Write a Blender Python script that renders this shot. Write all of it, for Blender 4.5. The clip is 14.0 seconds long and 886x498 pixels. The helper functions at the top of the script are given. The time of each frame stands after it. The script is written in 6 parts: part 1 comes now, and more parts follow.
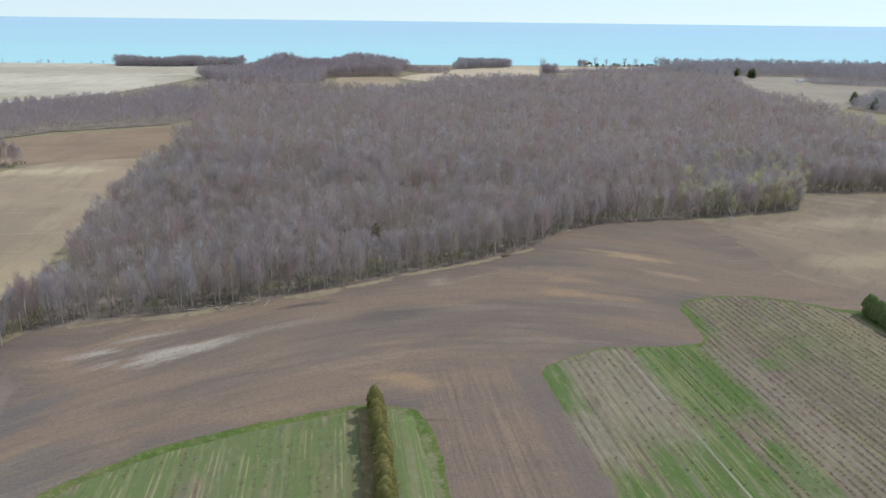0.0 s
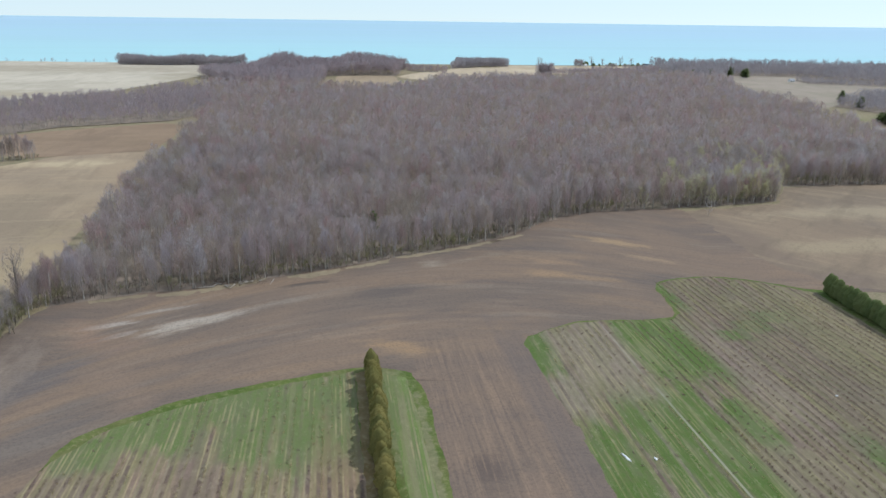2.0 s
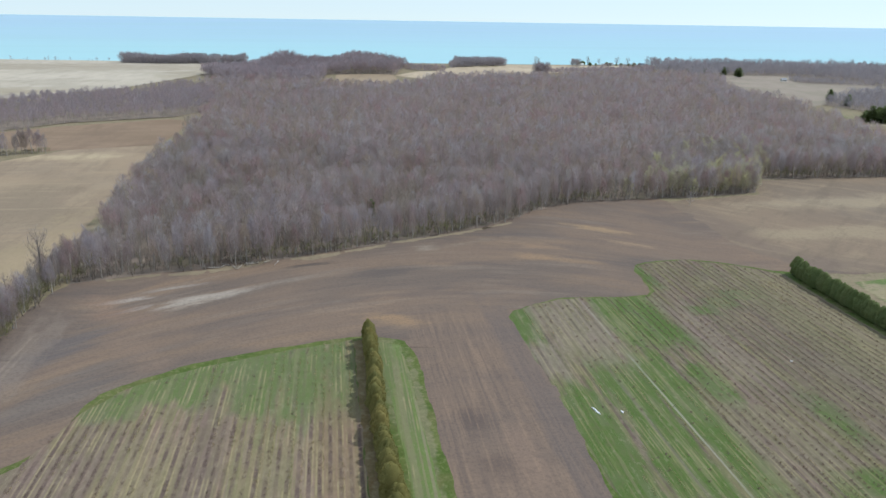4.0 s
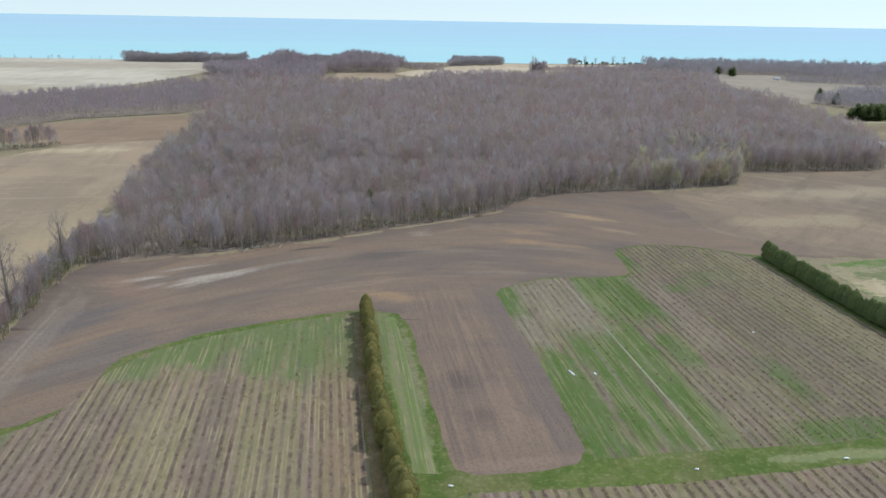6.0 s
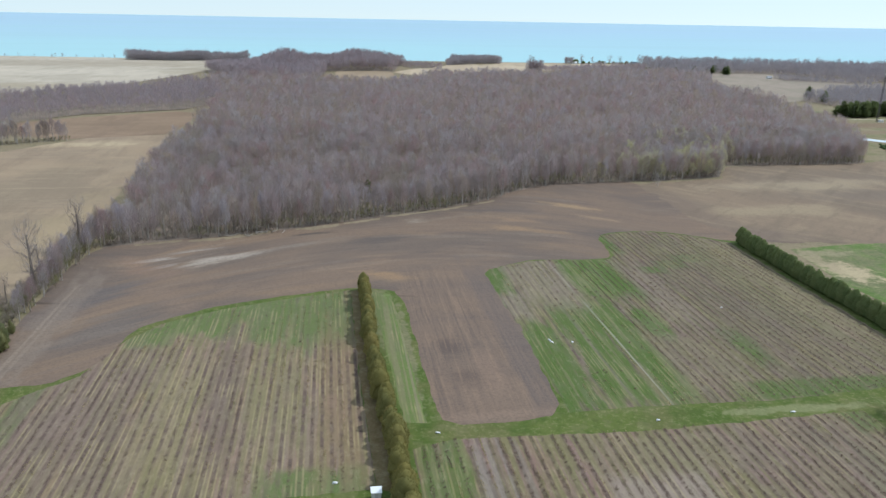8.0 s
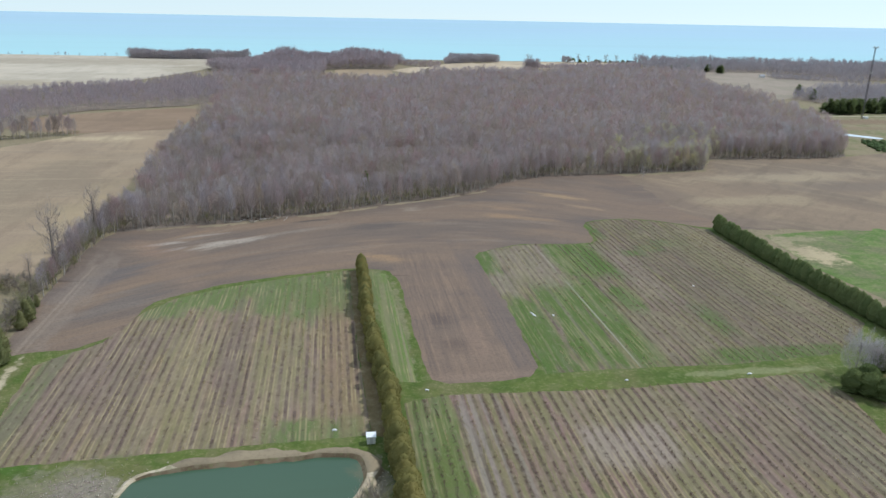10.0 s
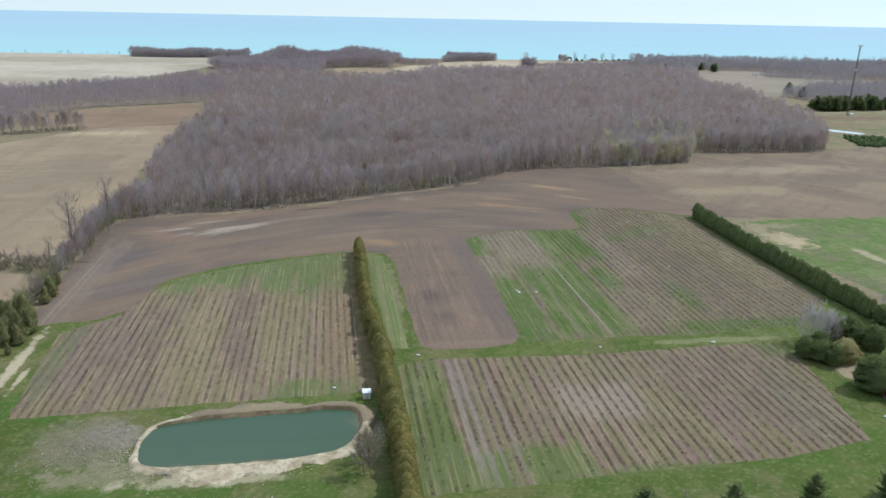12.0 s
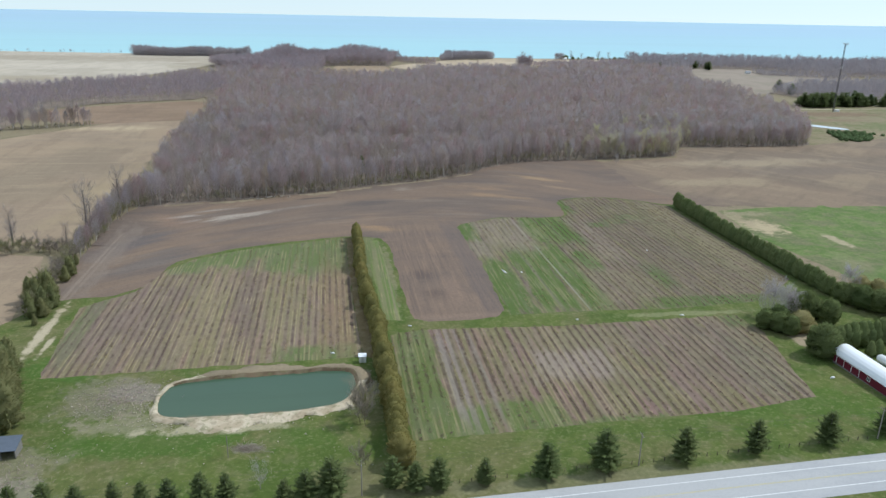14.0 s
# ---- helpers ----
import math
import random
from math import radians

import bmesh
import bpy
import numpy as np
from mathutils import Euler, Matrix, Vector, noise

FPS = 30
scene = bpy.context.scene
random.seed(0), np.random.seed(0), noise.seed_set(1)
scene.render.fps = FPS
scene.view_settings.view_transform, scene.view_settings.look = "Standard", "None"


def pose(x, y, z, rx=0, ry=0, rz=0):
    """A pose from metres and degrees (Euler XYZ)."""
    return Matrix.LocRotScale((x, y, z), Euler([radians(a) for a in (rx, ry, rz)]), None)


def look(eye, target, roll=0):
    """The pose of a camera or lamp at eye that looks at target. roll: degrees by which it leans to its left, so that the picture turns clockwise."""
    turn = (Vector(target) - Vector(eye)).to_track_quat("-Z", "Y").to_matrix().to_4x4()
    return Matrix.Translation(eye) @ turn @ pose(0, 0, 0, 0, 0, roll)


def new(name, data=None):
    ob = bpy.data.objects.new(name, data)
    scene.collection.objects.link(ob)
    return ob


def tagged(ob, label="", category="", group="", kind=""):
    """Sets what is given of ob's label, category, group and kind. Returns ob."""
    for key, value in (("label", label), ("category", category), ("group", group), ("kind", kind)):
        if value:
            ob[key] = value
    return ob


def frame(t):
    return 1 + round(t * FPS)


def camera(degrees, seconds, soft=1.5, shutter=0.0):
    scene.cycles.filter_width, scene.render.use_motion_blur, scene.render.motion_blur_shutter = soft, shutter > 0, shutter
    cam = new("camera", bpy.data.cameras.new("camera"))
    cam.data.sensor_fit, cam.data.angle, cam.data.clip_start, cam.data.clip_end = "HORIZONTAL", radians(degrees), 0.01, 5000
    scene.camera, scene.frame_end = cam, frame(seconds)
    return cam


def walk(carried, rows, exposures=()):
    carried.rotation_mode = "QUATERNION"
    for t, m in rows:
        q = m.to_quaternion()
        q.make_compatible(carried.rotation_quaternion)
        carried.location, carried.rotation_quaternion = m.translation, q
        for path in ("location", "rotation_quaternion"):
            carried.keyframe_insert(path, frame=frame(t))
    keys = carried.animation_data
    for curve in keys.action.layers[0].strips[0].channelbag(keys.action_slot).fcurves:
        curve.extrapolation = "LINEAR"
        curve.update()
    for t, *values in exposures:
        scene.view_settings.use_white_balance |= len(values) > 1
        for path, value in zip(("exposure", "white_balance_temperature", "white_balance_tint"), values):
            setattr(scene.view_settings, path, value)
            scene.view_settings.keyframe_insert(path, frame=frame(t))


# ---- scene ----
from mathutils import geometry

cam = camera(60.38, 14.0, soft=1.5)
PATH = [
    (0.0, -0.00, -0.00, 112.00, -0.000, -19.080, 0.691),
    (1.0, 1.43, -11.87, 112.40, -0.034, -19.079, 0.753),
    (2.0, 2.88, -23.71, 112.78, -0.063, -19.081, 0.812),
    (3.0, 4.35, -35.52, 113.15, -0.089, -19.086, 0.869),
    (4.0, 5.83, -47.31, 113.52, -0.111, -19.093, 0.923),
    (5.0, 7.34, -59.08, 113.88, -0.131, -19.103, 0.973),
    (6.0, 8.86, -70.84, 114.24, -0.150, -19.116, 1.018),
    (7.0, 10.41, -82.59, 114.61, -0.168, -19.132, 1.059),
    (8.0, 11.97, -94.33, 114.99, -0.185, -19.151, 1.094),
    (9.0, 13.57, -106.07, 115.38, -0.202, -19.174, 1.123),
    (10.0, 15.18, -117.81, 115.80, -0.221, -19.199, 1.145),
    (11.0, 16.83, -129.56, 116.24, -0.241, -19.228, 1.160),
    (12.0, 18.50, -141.32, 116.71, -0.263, -19.261, 1.167),
    (13.0, 20.20, -153.09, 117.22, -0.288, -19.297, 1.165),
    (14.0, 21.93, -164.87, 117.76, -0.316, -19.336, 1.154),
]
walk(cam, [(t, pose(x, y, z, 90 + pitch, 0, yaw) @ pose(0, 0, 0, 0, 0, roll)) for t, x, y, z, yaw, pitch, roll in PATH],
     exposures=((0.0, -0.32, 6080, 7), (14.0, -0.32, 6080, 7)))

# ---- light: a hazy spring day, sun high over the right ----
SUN_EL, SUN_AZ = 50.0, 68.0          # azimuth clockwise from +y
world = bpy.data.worlds.new("sky")
scene.world = world
world.use_nodes = True
wn = world.node_tree
sky = wn.nodes.new("ShaderNodeTexSky")
sky.sky_type, sky.sun_disc = "NISHITA", False
sky.sun_elevation, sky.sun_rotation = radians(SUN_EL), radians(SUN_AZ)
sky.air_density, sky.dust_density, sky.ozone_density, sky.altitude = 1.0, 0.3, 1.5, 0
# the lake's horizon lies a little below eye level: the sky's own horizon is set down to meet it, under a veil of thin white haze
way = wn.nodes.new("ShaderNodeTexCoord")
lift = wn.nodes.new("ShaderNodeVectorMath")
lift.operation, lift.inputs[1].default_value = "ADD", (0, 0, 0.10)
wn.links.new(way.outputs["Generated"], lift.inputs[0])
wn.links.new(lift.outputs[0], sky.inputs["Vector"])
veil = wn.nodes.new("ShaderNodeMix")
veil.data_type, veil.inputs[0].default_value, veil.inputs[7].default_value = "RGBA", 0.55, (7.5, 8.4, 8.9, 1)
wn.links.new(sky.outputs[0], veil.inputs[6])
wn.links.new(veil.outputs[2], wn.nodes["Background"].inputs[0])
wn.nodes["Background"].inputs[1].default_value = 0.15
sun = new("sun", bpy.data.lights.new("sun", "SUN"))
sun.data.energy, sun.data.angle, sun.data.color = 3.2, radians(1.5), (1.0, 0.975, 0.94)
az, el = radians(SUN_AZ), radians(SUN_EL)
sun.matrix_world = look((math.sin(az) * math.cos(el) * 100, math.cos(az) * math.cos(el) * 100, math.sin(el) * 100), (0, 0, 0))

# ---- lie of the land ----
TY = [-600, -150, 20, 90, 150, 220, 300, 390, 500, 785, 1100, 1400, 1800, 2100, 6000]
TZ = [12, 7, 3.6, 2, 0, -2.5, -5, -6.5, -9.5, -17, -29, -43, -60, -66, -66]
LAKE_Z, ROW_TURN = -72.0, 8.3
ct, st = math.cos(radians(ROW_TURN)), math.sin(radians(ROW_TURN))


HILLS = ((-150, 1430, 75, 70, 17), (-290, 1400, 40, 70, 16), (80, 1660, 90, 60, 4))    # x, y, half widths, height


def gz(y, x=0.0):
    """Height of the land, which falls gently from the road to the lake, with low hills far off."""
    y, x = np.asarray(y, float), np.asarray(x, float)
    w = 20 + 0.06 * np.abs(y)
    z = (np.interp(y - w, TY, TZ) + 2 * np.interp(y, TY, TZ) + np.interp(y + w, TY, TZ)) / 4
    for hx, hy, rx, ry, h in HILLS:
        z = z + h * np.exp(-((x - hx) / rx) ** 2 - ((y - hy) / ry) ** 2)
    return z


def shore(x):
    return 1768 + 45 * np.tanh((np.asarray(x, float) - 330) / 120) + 10 * np.sin(np.asarray(x) * 0.011) + 45 - 110 * 0.5 * (1 - np.tanh((np.asarray(x, float) + 380) / 40))


def to_uv(x, y):
    """Across and along the rows of the farm."""
    return x * ct + y * st, -x * st + y * ct


def to_xy(u, v):
    return u * ct - v * st, u * st + v * ct


# ---- materials ----
def srgb(r, g, b):
    return tuple(c / 12.92 if c <= 0.04045 else ((c + 0.055) / 1.055) ** 2.4 for c in (r / 255, g / 255, b / 255))


class Mat:
    """A short way to write node materials."""

    def __init__(self, name, rough=0.95, spec=0.2):
        self.m = bpy.data.materials.new(name)
        self.m.use_nodes = True
        self.t = self.m.node_tree
        self.b = self.t.nodes["Principled BSDF"]
        self.b.inputs["Roughness"].default_value = rough
        self.b.inputs["Specular IOR Level"].default_value = spec
        self.pos = self.t.nodes.new("ShaderNodeNewGeometry").outputs["Position"]
        mp = self.t.nodes.new("ShaderNodeMapping")
        mp.inputs["Rotation"].default_value = (0, 0, -radians(ROW_TURN))
        self.t.links.new(self.pos, mp.inputs["Vector"])
        self.uv = mp.outputs[0]
        sp = self.t.nodes.new("ShaderNodeSeparateXYZ")
        self.t.links.new(self.uv, sp.inputs[0])
        self.u, self.v, self.w = sp.outputs

    def put(self, socket, value):
        if isinstance(value, bpy.types.NodeSocket):
            self.t.links.new(value, socket)
        elif isinstance(value, tuple):
            socket.default_value = (*value[:3], 1.0) if len(socket.default_value) == 4 else value
        else:
            socket.default_value = value

    def math(self, op, a, b=0.0, clamp=False):
        n = self.t.nodes.new("ShaderNodeMath")
        n.operation, n.use_clamp = op, clamp
        self.put(n.inputs[0], a), self.put(n.inputs[1], b)
        return n.outputs[0]

    def noise(self, size, detail=4.0, stretch=(1, 1, 1), vec=None, rough=0.55):
        """Noise with lumps of about `size` metres."""
        mp = self.t.nodes.new("ShaderNodeMapping")
        mp.inputs["Scale"].default_value = tuple(s / size for s in stretch)
        self.t.links.new(self.uv if vec is None else vec, mp.inputs["Vector"])
        n = self.t.nodes.new("ShaderNodeTexNoise")
        n.inputs["Scale"].default_value, n.inputs["Detail"].default_value = 1.0, detail
        n.inputs["Roughness"].default_value = rough
        self.t.links.new(mp.outputs[0], n.inputs["Vector"])
        return self.math("ADD", self.math("MULTIPLY", n.outputs["Fac"], 1.9), -0.45)

    def ramp(self, value, lo, hi):
        n = self.t.nodes.new("ShaderNodeMapRange")
        n.interpolation_type = "SMOOTHSTEP"
        self.put(n.inputs["Value"], value)
        n.inputs["From Min"].default_value, n.inputs["From Max"].default_value = lo, hi
        return n.outputs["Result"]

    def mix(self, fac, a, b):
        n = self.t.nodes.new("ShaderNodeMix")
        n.data_type = "RGBA"
        self.put(n.inputs[0], fac), self.put(n.inputs[6], a), self.put(n.inputs[7], b)
        return n.outputs[2]

    def ellipse(self, cu, cv, ru, rv, wobble, soft=0.45):
        """A blot round (cu, cv) with an uneven edge."""
        a = self.math("DIVIDE", self.math("SUBTRACT", self.u, cu), ru)
        b = self.math("DIVIDE", self.math("SUBTRACT", self.v, cv), rv)
        d = self.math("SQRT", self.math("ADD", self.math("MULTIPLY", a, a), self.math("MULTIPLY", b, b)))
        d = self.math("ADD", d, self.math("MULTIPLY", self.math("SUBTRACT", wobble, 0.5), 2.0))
        return self.ramp(d, 1.0 + soft, 1.0 - soft)

    def block(self, u0, u1, v0, v1, wobble, soft=0.2, ragged=1.1):
        """A stretch of the rows from u0 to u1 and v0 to v1, with ragged ends."""
        a = self.math("DIVIDE", self.math("ABSOLUTE", self.math("SUBTRACT", self.u, (u0 + u1) / 2)), (u1 - u0) / 2)
        b = self.math("DIVIDE", self.math("ABSOLUTE", self.math("SUBTRACT", self.v, (v0 + v1) / 2)), (v1 - v0) / 2)
        d = self.math("ADD", self.math("MAXIMUM", a, b), self.math("MULTIPLY", self.math("SUBTRACT", wobble, 0.5), ragged))
        return self.ramp(d, 1.0 + soft, 1.0 - soft)

    def streak(self, x0, y0, x1, y1, half, wobble, soft=0.75):
        """A long blot from one place of the plan to another."""
        (u0, v0), (u1, v1) = to_uv(x0, y0), to_uv(x1, y1)
        L = math.hypot(u1 - u0, v1 - v0)
        du, dv = (u1 - u0) / L, (v1 - v0) / L
        a, b = self.math("SUBTRACT", self.u, (u0 + u1) / 2), self.math("SUBTRACT", self.v, (v0 + v1) / 2)
        along = self.math("DIVIDE", self.math("ADD", self.math("MULTIPLY", a, du), self.math("MULTIPLY", b, dv)), L * 0.6)
        across = self.math("DIVIDE", self.math("SUBTRACT", self.math("MULTIPLY", b, du), self.math("MULTIPLY", a, dv)), half)
        d = self.math("SQRT", self.math("ADD", self.math("MULTIPLY", along, along), self.math("MULTIPLY", across, across)))
        d = self.math("ADD", d, self.math("MULTIPLY", self.math("SUBTRACT", wobble, 0.5), 3.4))
        return self.ramp(d, 1.0 + soft, 1.0 - soft)

    def row_noise(self, row, length, seed):
        """A number that changes from row to row and slowly along each row."""
        cb = self.t.nodes.new("ShaderNodeCombineXYZ")
        self.put(cb.inputs[0], self.math("ADD", self.math("MULTIPLY", row, 3.713), seed * 17.31))
        self.put(cb.inputs[1], self.math("DIVIDE", self.v, length))
        return self.noise(1.0, 2.0, vec=cb.outputs[0])

    def stripe(self, pitch, wobble, lo=0.15, hi=0.32):
        """1 on lines every `pitch` metres across the rows."""
        x = self.math("ADD", self.math("DIVIDE", self.u, pitch), self.math("ADD", self.math("MULTIPLY", wobble, 0.08), 0.07))
        f = self.math("ABSOLUTE", self.math("SUBTRACT", self.math("FRACT", x), 0.5))
        return self.ramp(f, hi, lo)

    def done(self, colour, bump=None, depth=0.1, strength=0.6):
        self.put(self.b.inputs["Base Color"], colour)
        if bump is not None:
            n = self.t.nodes.new("ShaderNodeBump")
            n.inputs["Strength"].default_value, n.inputs["Distance"].default_value = strength, depth
            self.t.links.new(bump, n.inputs["Height"])
            self.t.links.new(n.outputs[0], self.b.inputs["Normal"])
        return self.m


def xy_ellipse(m, x, y, ru, rv, wob, soft=0.45):
    u, v = to_uv(x, y)
    return m.ellipse(float(u), float(v), ru, rv, wob, soft)


def mat_tilled():
    """Worked soil, streaked along the harrow's track, which swings with the wood's edge."""
    m = Mat("tilled_soil")
    sp = m.t.nodes.new("ShaderNodeSeparateXYZ")
    m.t.links.new(m.pos, sp.inputs[0])
    x = m.math("MINIMUM", m.math("MAXIMUM", sp.outputs[0], -120.0), 130.0)
    swing = m.math("SUBTRACT", m.math("MULTIPLY", x, 0.2), m.math("MULTIPLY", m.math("MULTIPLY", x, x), 0.0035))
    cb = m.t.nodes.new("ShaderNodeCombineXYZ")
    m.put(cb.inputs[0], sp.outputs[0]), m.put(cb.inputs[1], m.math("SUBTRACT", sp.outputs[1], swing))
    way = cb.outputs[0]
    c = m.mix(m.ramp(m.noise(60, 5, (0.45, 1, 1), way), 0.36, 0.64), srgb(112, 98, 88), srgb(126, 107, 92))
    c = m.mix(m.math("MULTIPLY", m.ramp(m.noise(22, 6, (0.3, 1, 1), way, 0.62), 0.52, 0.74), 0.5), c, srgb(138, 115, 94))
    c = m.mix(m.math("MULTIPLY", m.ramp(m.noise(30, 6, (0.28, 1.2, 1), way, 0.62), 0.55, 0.76), 0.5), c, srgb(97, 88, 84))
    w = m.noise(14, 6, (0.4, 1, 1), way, 0.66)
    inner = m.block(24, 60, 84, 208, m.noise(18, 4), 0.25, 0.3)
    off = m.math("SUBTRACT", 1.0, inner)
    c = m.mix(m.math("MULTIPLY", m.math("MULTIPLY", m.ramp(m.noise(13, 6, (0.16, 1.2, 1), way, 0.66), 0.56, 0.78), 0.32), off), c, srgb(142, 127, 112))
    c = m.mix(m.math("MULTIPLY", inner, 0.6), c, srgb(120, 103, 91))
    for x0, y0, x1, y1, half, col, k in (
            (-92, 221, -69, 240, 3.4, (176, 165, 152), 0.7), (-70, 238, -46, 256, 2.6, (140, 128, 116), 0.5), (-118, 219, -104, 226, 1.8, (172, 162, 152), 0.75), (-111, 210, -105, 215, 1.6, (168, 158, 148), 0.7),
            (-107, 233, -94, 240, 1.5, (160, 150, 140), 0.6), (-123, 214, -108, 204, 8, (140, 114, 96), 0.7), (-100, 182, -84, 168, 5, (134, 113, 97), 0.6), (-54, 266, -39, 272, 2.0, (76, 69, 65), 0.9),
            (-30, 252, -10, 262, 4.0, (92, 84, 80), 0.6), (-19, 212, -6, 205, 4.5, (154, 126, 97), 0.75), (-34, 216, -18, 222, 4.0, (142, 119, 99), 0.6), (80, 335, 99, 325, 2.8, (162, 136, 105), 0.8),
            (91, 311, 107, 303, 2.2, (156, 132, 106), 0.75), (42, 284, 57, 284, 3.0, (156, 128, 99), 0.7), (38, 305, 56, 300, 3.5, (150, 124, 100), 0.6), (58, 280, 74, 276, 3.0, (150, 124, 98), 0.6),
            (-8, 292, 2, 299, 3.6, (158, 146, 130), 0.6), (10, 300, 28, 310, 2.4, (146, 130, 112), 0.6), (-132, 150, -116, 190, 7, (102, 97, 97), 0.5), (-112, 128, -100, 160, 6, (106, 100, 97), 0.4)):
        c = m.mix(m.math("MULTIPLY", m.streak(x0, y0, x1, y1, half, w), k), c, srgb(*col))
    for x0, y0, ru, rv, col, k in ((15, 136, 5, 7, (92, 80, 75), 0.7), (21, 113, 6, 6, (84, 73, 69), 0.7), (28, 118, 4, 12, (140, 117, 101), 0.5), (24, 108, 10, 12, (132, 112, 97), 0.4)):
        c = m.mix(m.math("MULTIPLY", xy_ellipse(m, x0, y0, ru, rv, w, 0.6), k), c, srgb(*col))
    c = m.mix(m.math("MULTIPLY", m.math("MULTIPLY", m.ramp(m.noise(3.4, 6, (0.1, 1, 1), way, 0.7), 0.5, 0.72), 0.18), off), c, srgb(138, 122, 108))
    c = m.mix(m.math("MULTIPLY", m.math("MULTIPLY", m.ramp(m.noise(4.4, 6, (0.12, 1, 1), way, 0.7), 0.5, 0.3), 0.18), off), c, srgb(90, 82, 79))
    for u0, u1, v0, v1, col, k in ((-105, -103.8, 112, 200, (158, 142, 124), 0.55), (-102.6, -101.6, 112, 190, (152, 137, 120), 0.45), (-108, -96, 110, 214, (136, 122, 110), 0.5), (20, 70, 84, 88, (138, 117, 102), 0.5)):
        c = m.mix(m.math("MULTIPLY", m.block(u0, u1, v0, v1, m.noise(4, 4, (1, 0.3, 1)), 0.4, 1.2), k), c, srgb(*col))
    tongue = m.math("MULTIPLY", inner, m.ramp(m.noise(2.0, 6, (2.0, 0.05, 1), rough=0.72), 0.42, 0.72))
    c = m.mix(m.math("MULTIPLY", tongue, 0.5), c, srgb(144, 121, 102))
    c = m.mix(m.math("MULTIPLY", m.math("MULTIPLY", inner, m.ramp(m.noise(3.0, 5, (2.0, 0.05, 1), rough=0.7), 0.5, 0.3)), 0.35), c, srgb(94, 83, 78))
    edge = m.block(53, 62, 90, 214, m.noise(5, 4, (1, 0.3, 1)), 0.4, 0.8)
    c = m.mix(m.math("MULTIPLY", edge, 0.5), c, srgb(104, 94, 90))
    clod = m.noise(0.9, 6, rough=0.7)
    c = m.mix(m.math("MULTIPLY", m.ramp(clod, 0.45, 0.7), 0.35), c, srgb(88, 78, 72))
    return m.done(c, clod, 0.12, 0.5)


def mat_stubble(name, a, b, d, e=None, blots=(), turn=0.0):
    """Dry field: a straw colour with bands where it was worked."""
    m = Mat(name)
    if turn:
        mp = m.t.nodes.new("ShaderNodeMapping")
        mp.inputs["Rotation"].default_value = (0, 0, radians(-turn))
        m.t.links.new(m.pos, mp.inputs["Vector"])
        m.uv = mp.outputs[0]
    c = m.mix(m.ramp(m.noise(70, 5, (0.5, 1, 1)), 0.35, 0.65), srgb(*a), srgb(*b))
    c = m.mix(m.math("MULTIPLY", m.ramp(m.noise(30, 5, (1, 0.35, 1)), 0.5, 0.7), 0.5), c, srgb(*d))
    if e:
        c = m.mix(m.math("MULTIPLY", m.ramp(m.noise(90, 4, (0.5, 1, 1)), 0.48, 0.72), 0.5), c, srgb(*e))
    w = m.noise(40, 6, rough=0.65)
    for x, y, ru, rv, col, k in blots:
        c = m.mix(m.math("MULTIPLY", xy_ellipse(m, x, y, ru, rv, w, 0.6), k), c, srgb(*col))
    c = m.mix(m.math("MULTIPLY", m.stripe(9.0, m.noise(30, 3), 0.0, 0.5), 0.05), c, srgb(*d))
    c = m.mix(m.math("MULTIPLY", m.ramp(m.noise(9, 6, (0.16, 1, 1), rough=0.7), 0.5, 0.75), 0.4), c, srgb(*d))
    c = m.mix(m.math("MULTIPLY", m.ramp(m.noise(12, 6, (1, 0.2, 1), rough=0.7), 0.5, 0.22), 0.35), c, tuple(0.72 * q for q in srgb(*b)))
    f = m.noise(1.2, 6, rough=0.7)
    c = m.mix(m.math("MULTIPLY", m.ramp(f, 0.5, 0.7), 0.2), c, srgb(96, 86, 72))
    return m.done(c, f, 0.08, 0.4)


def mat_grass(name, green=(86, 112, 54), dry=(122, 120, 84), lo=0.40, hi=0.62, bare=0.4, blots=()):
    m = Mat(name)
    mid, fine = m.noise(5.5, 6, rough=0.68), m.noise(1.3, 6, rough=0.72)
    g = m.mix(m.ramp(m.noise(14, 4), 0.35, 0.65), srgb(*green), srgb(int(green[0] * 1.16), int(green[1] * 1.08), int(green[2] * 1.2)))
    c = m.mix(m.math("MULTIPLY", m.ramp(m.noise(24, 6, rough=0.64), lo, hi), 0.8), g, srgb(*dry))
    c = m.mix(m.math("MULTIPLY", m.ramp(mid, 0.52, 0.66), bare), c, srgb(138, 126, 100))
    c = m.mix(m.math("MULTIPLY", m.ramp(mid, 0.46, 0.28), 0.35), c, srgb(int(green[0] * 0.84), int(green[1] * 0.9), int(green[2] * 0.8)))
    w = m.noise(6, 7, rough=0.74)
    for x, y, ru, rv, col, k in blots:
        c = m.mix(m.math("MULTIPLY", xy_ellipse(m, x, y, ru, rv, w, 0.35), k), c, srgb(*col))
    c = m.mix(m.math("MULTIPLY", m.ramp(fine, 0.50, 0.75), 0.26), c, srgb(70, 78, 46))
    c = m.mix(m.math("MULTIPLY", m.ramp(fine, 0.42, 0.30), 0.28), c, srgb(152, 146, 110))
    return m.done(c, m.noise(0.5, 5, rough=0.7), 0.06, 0.5)


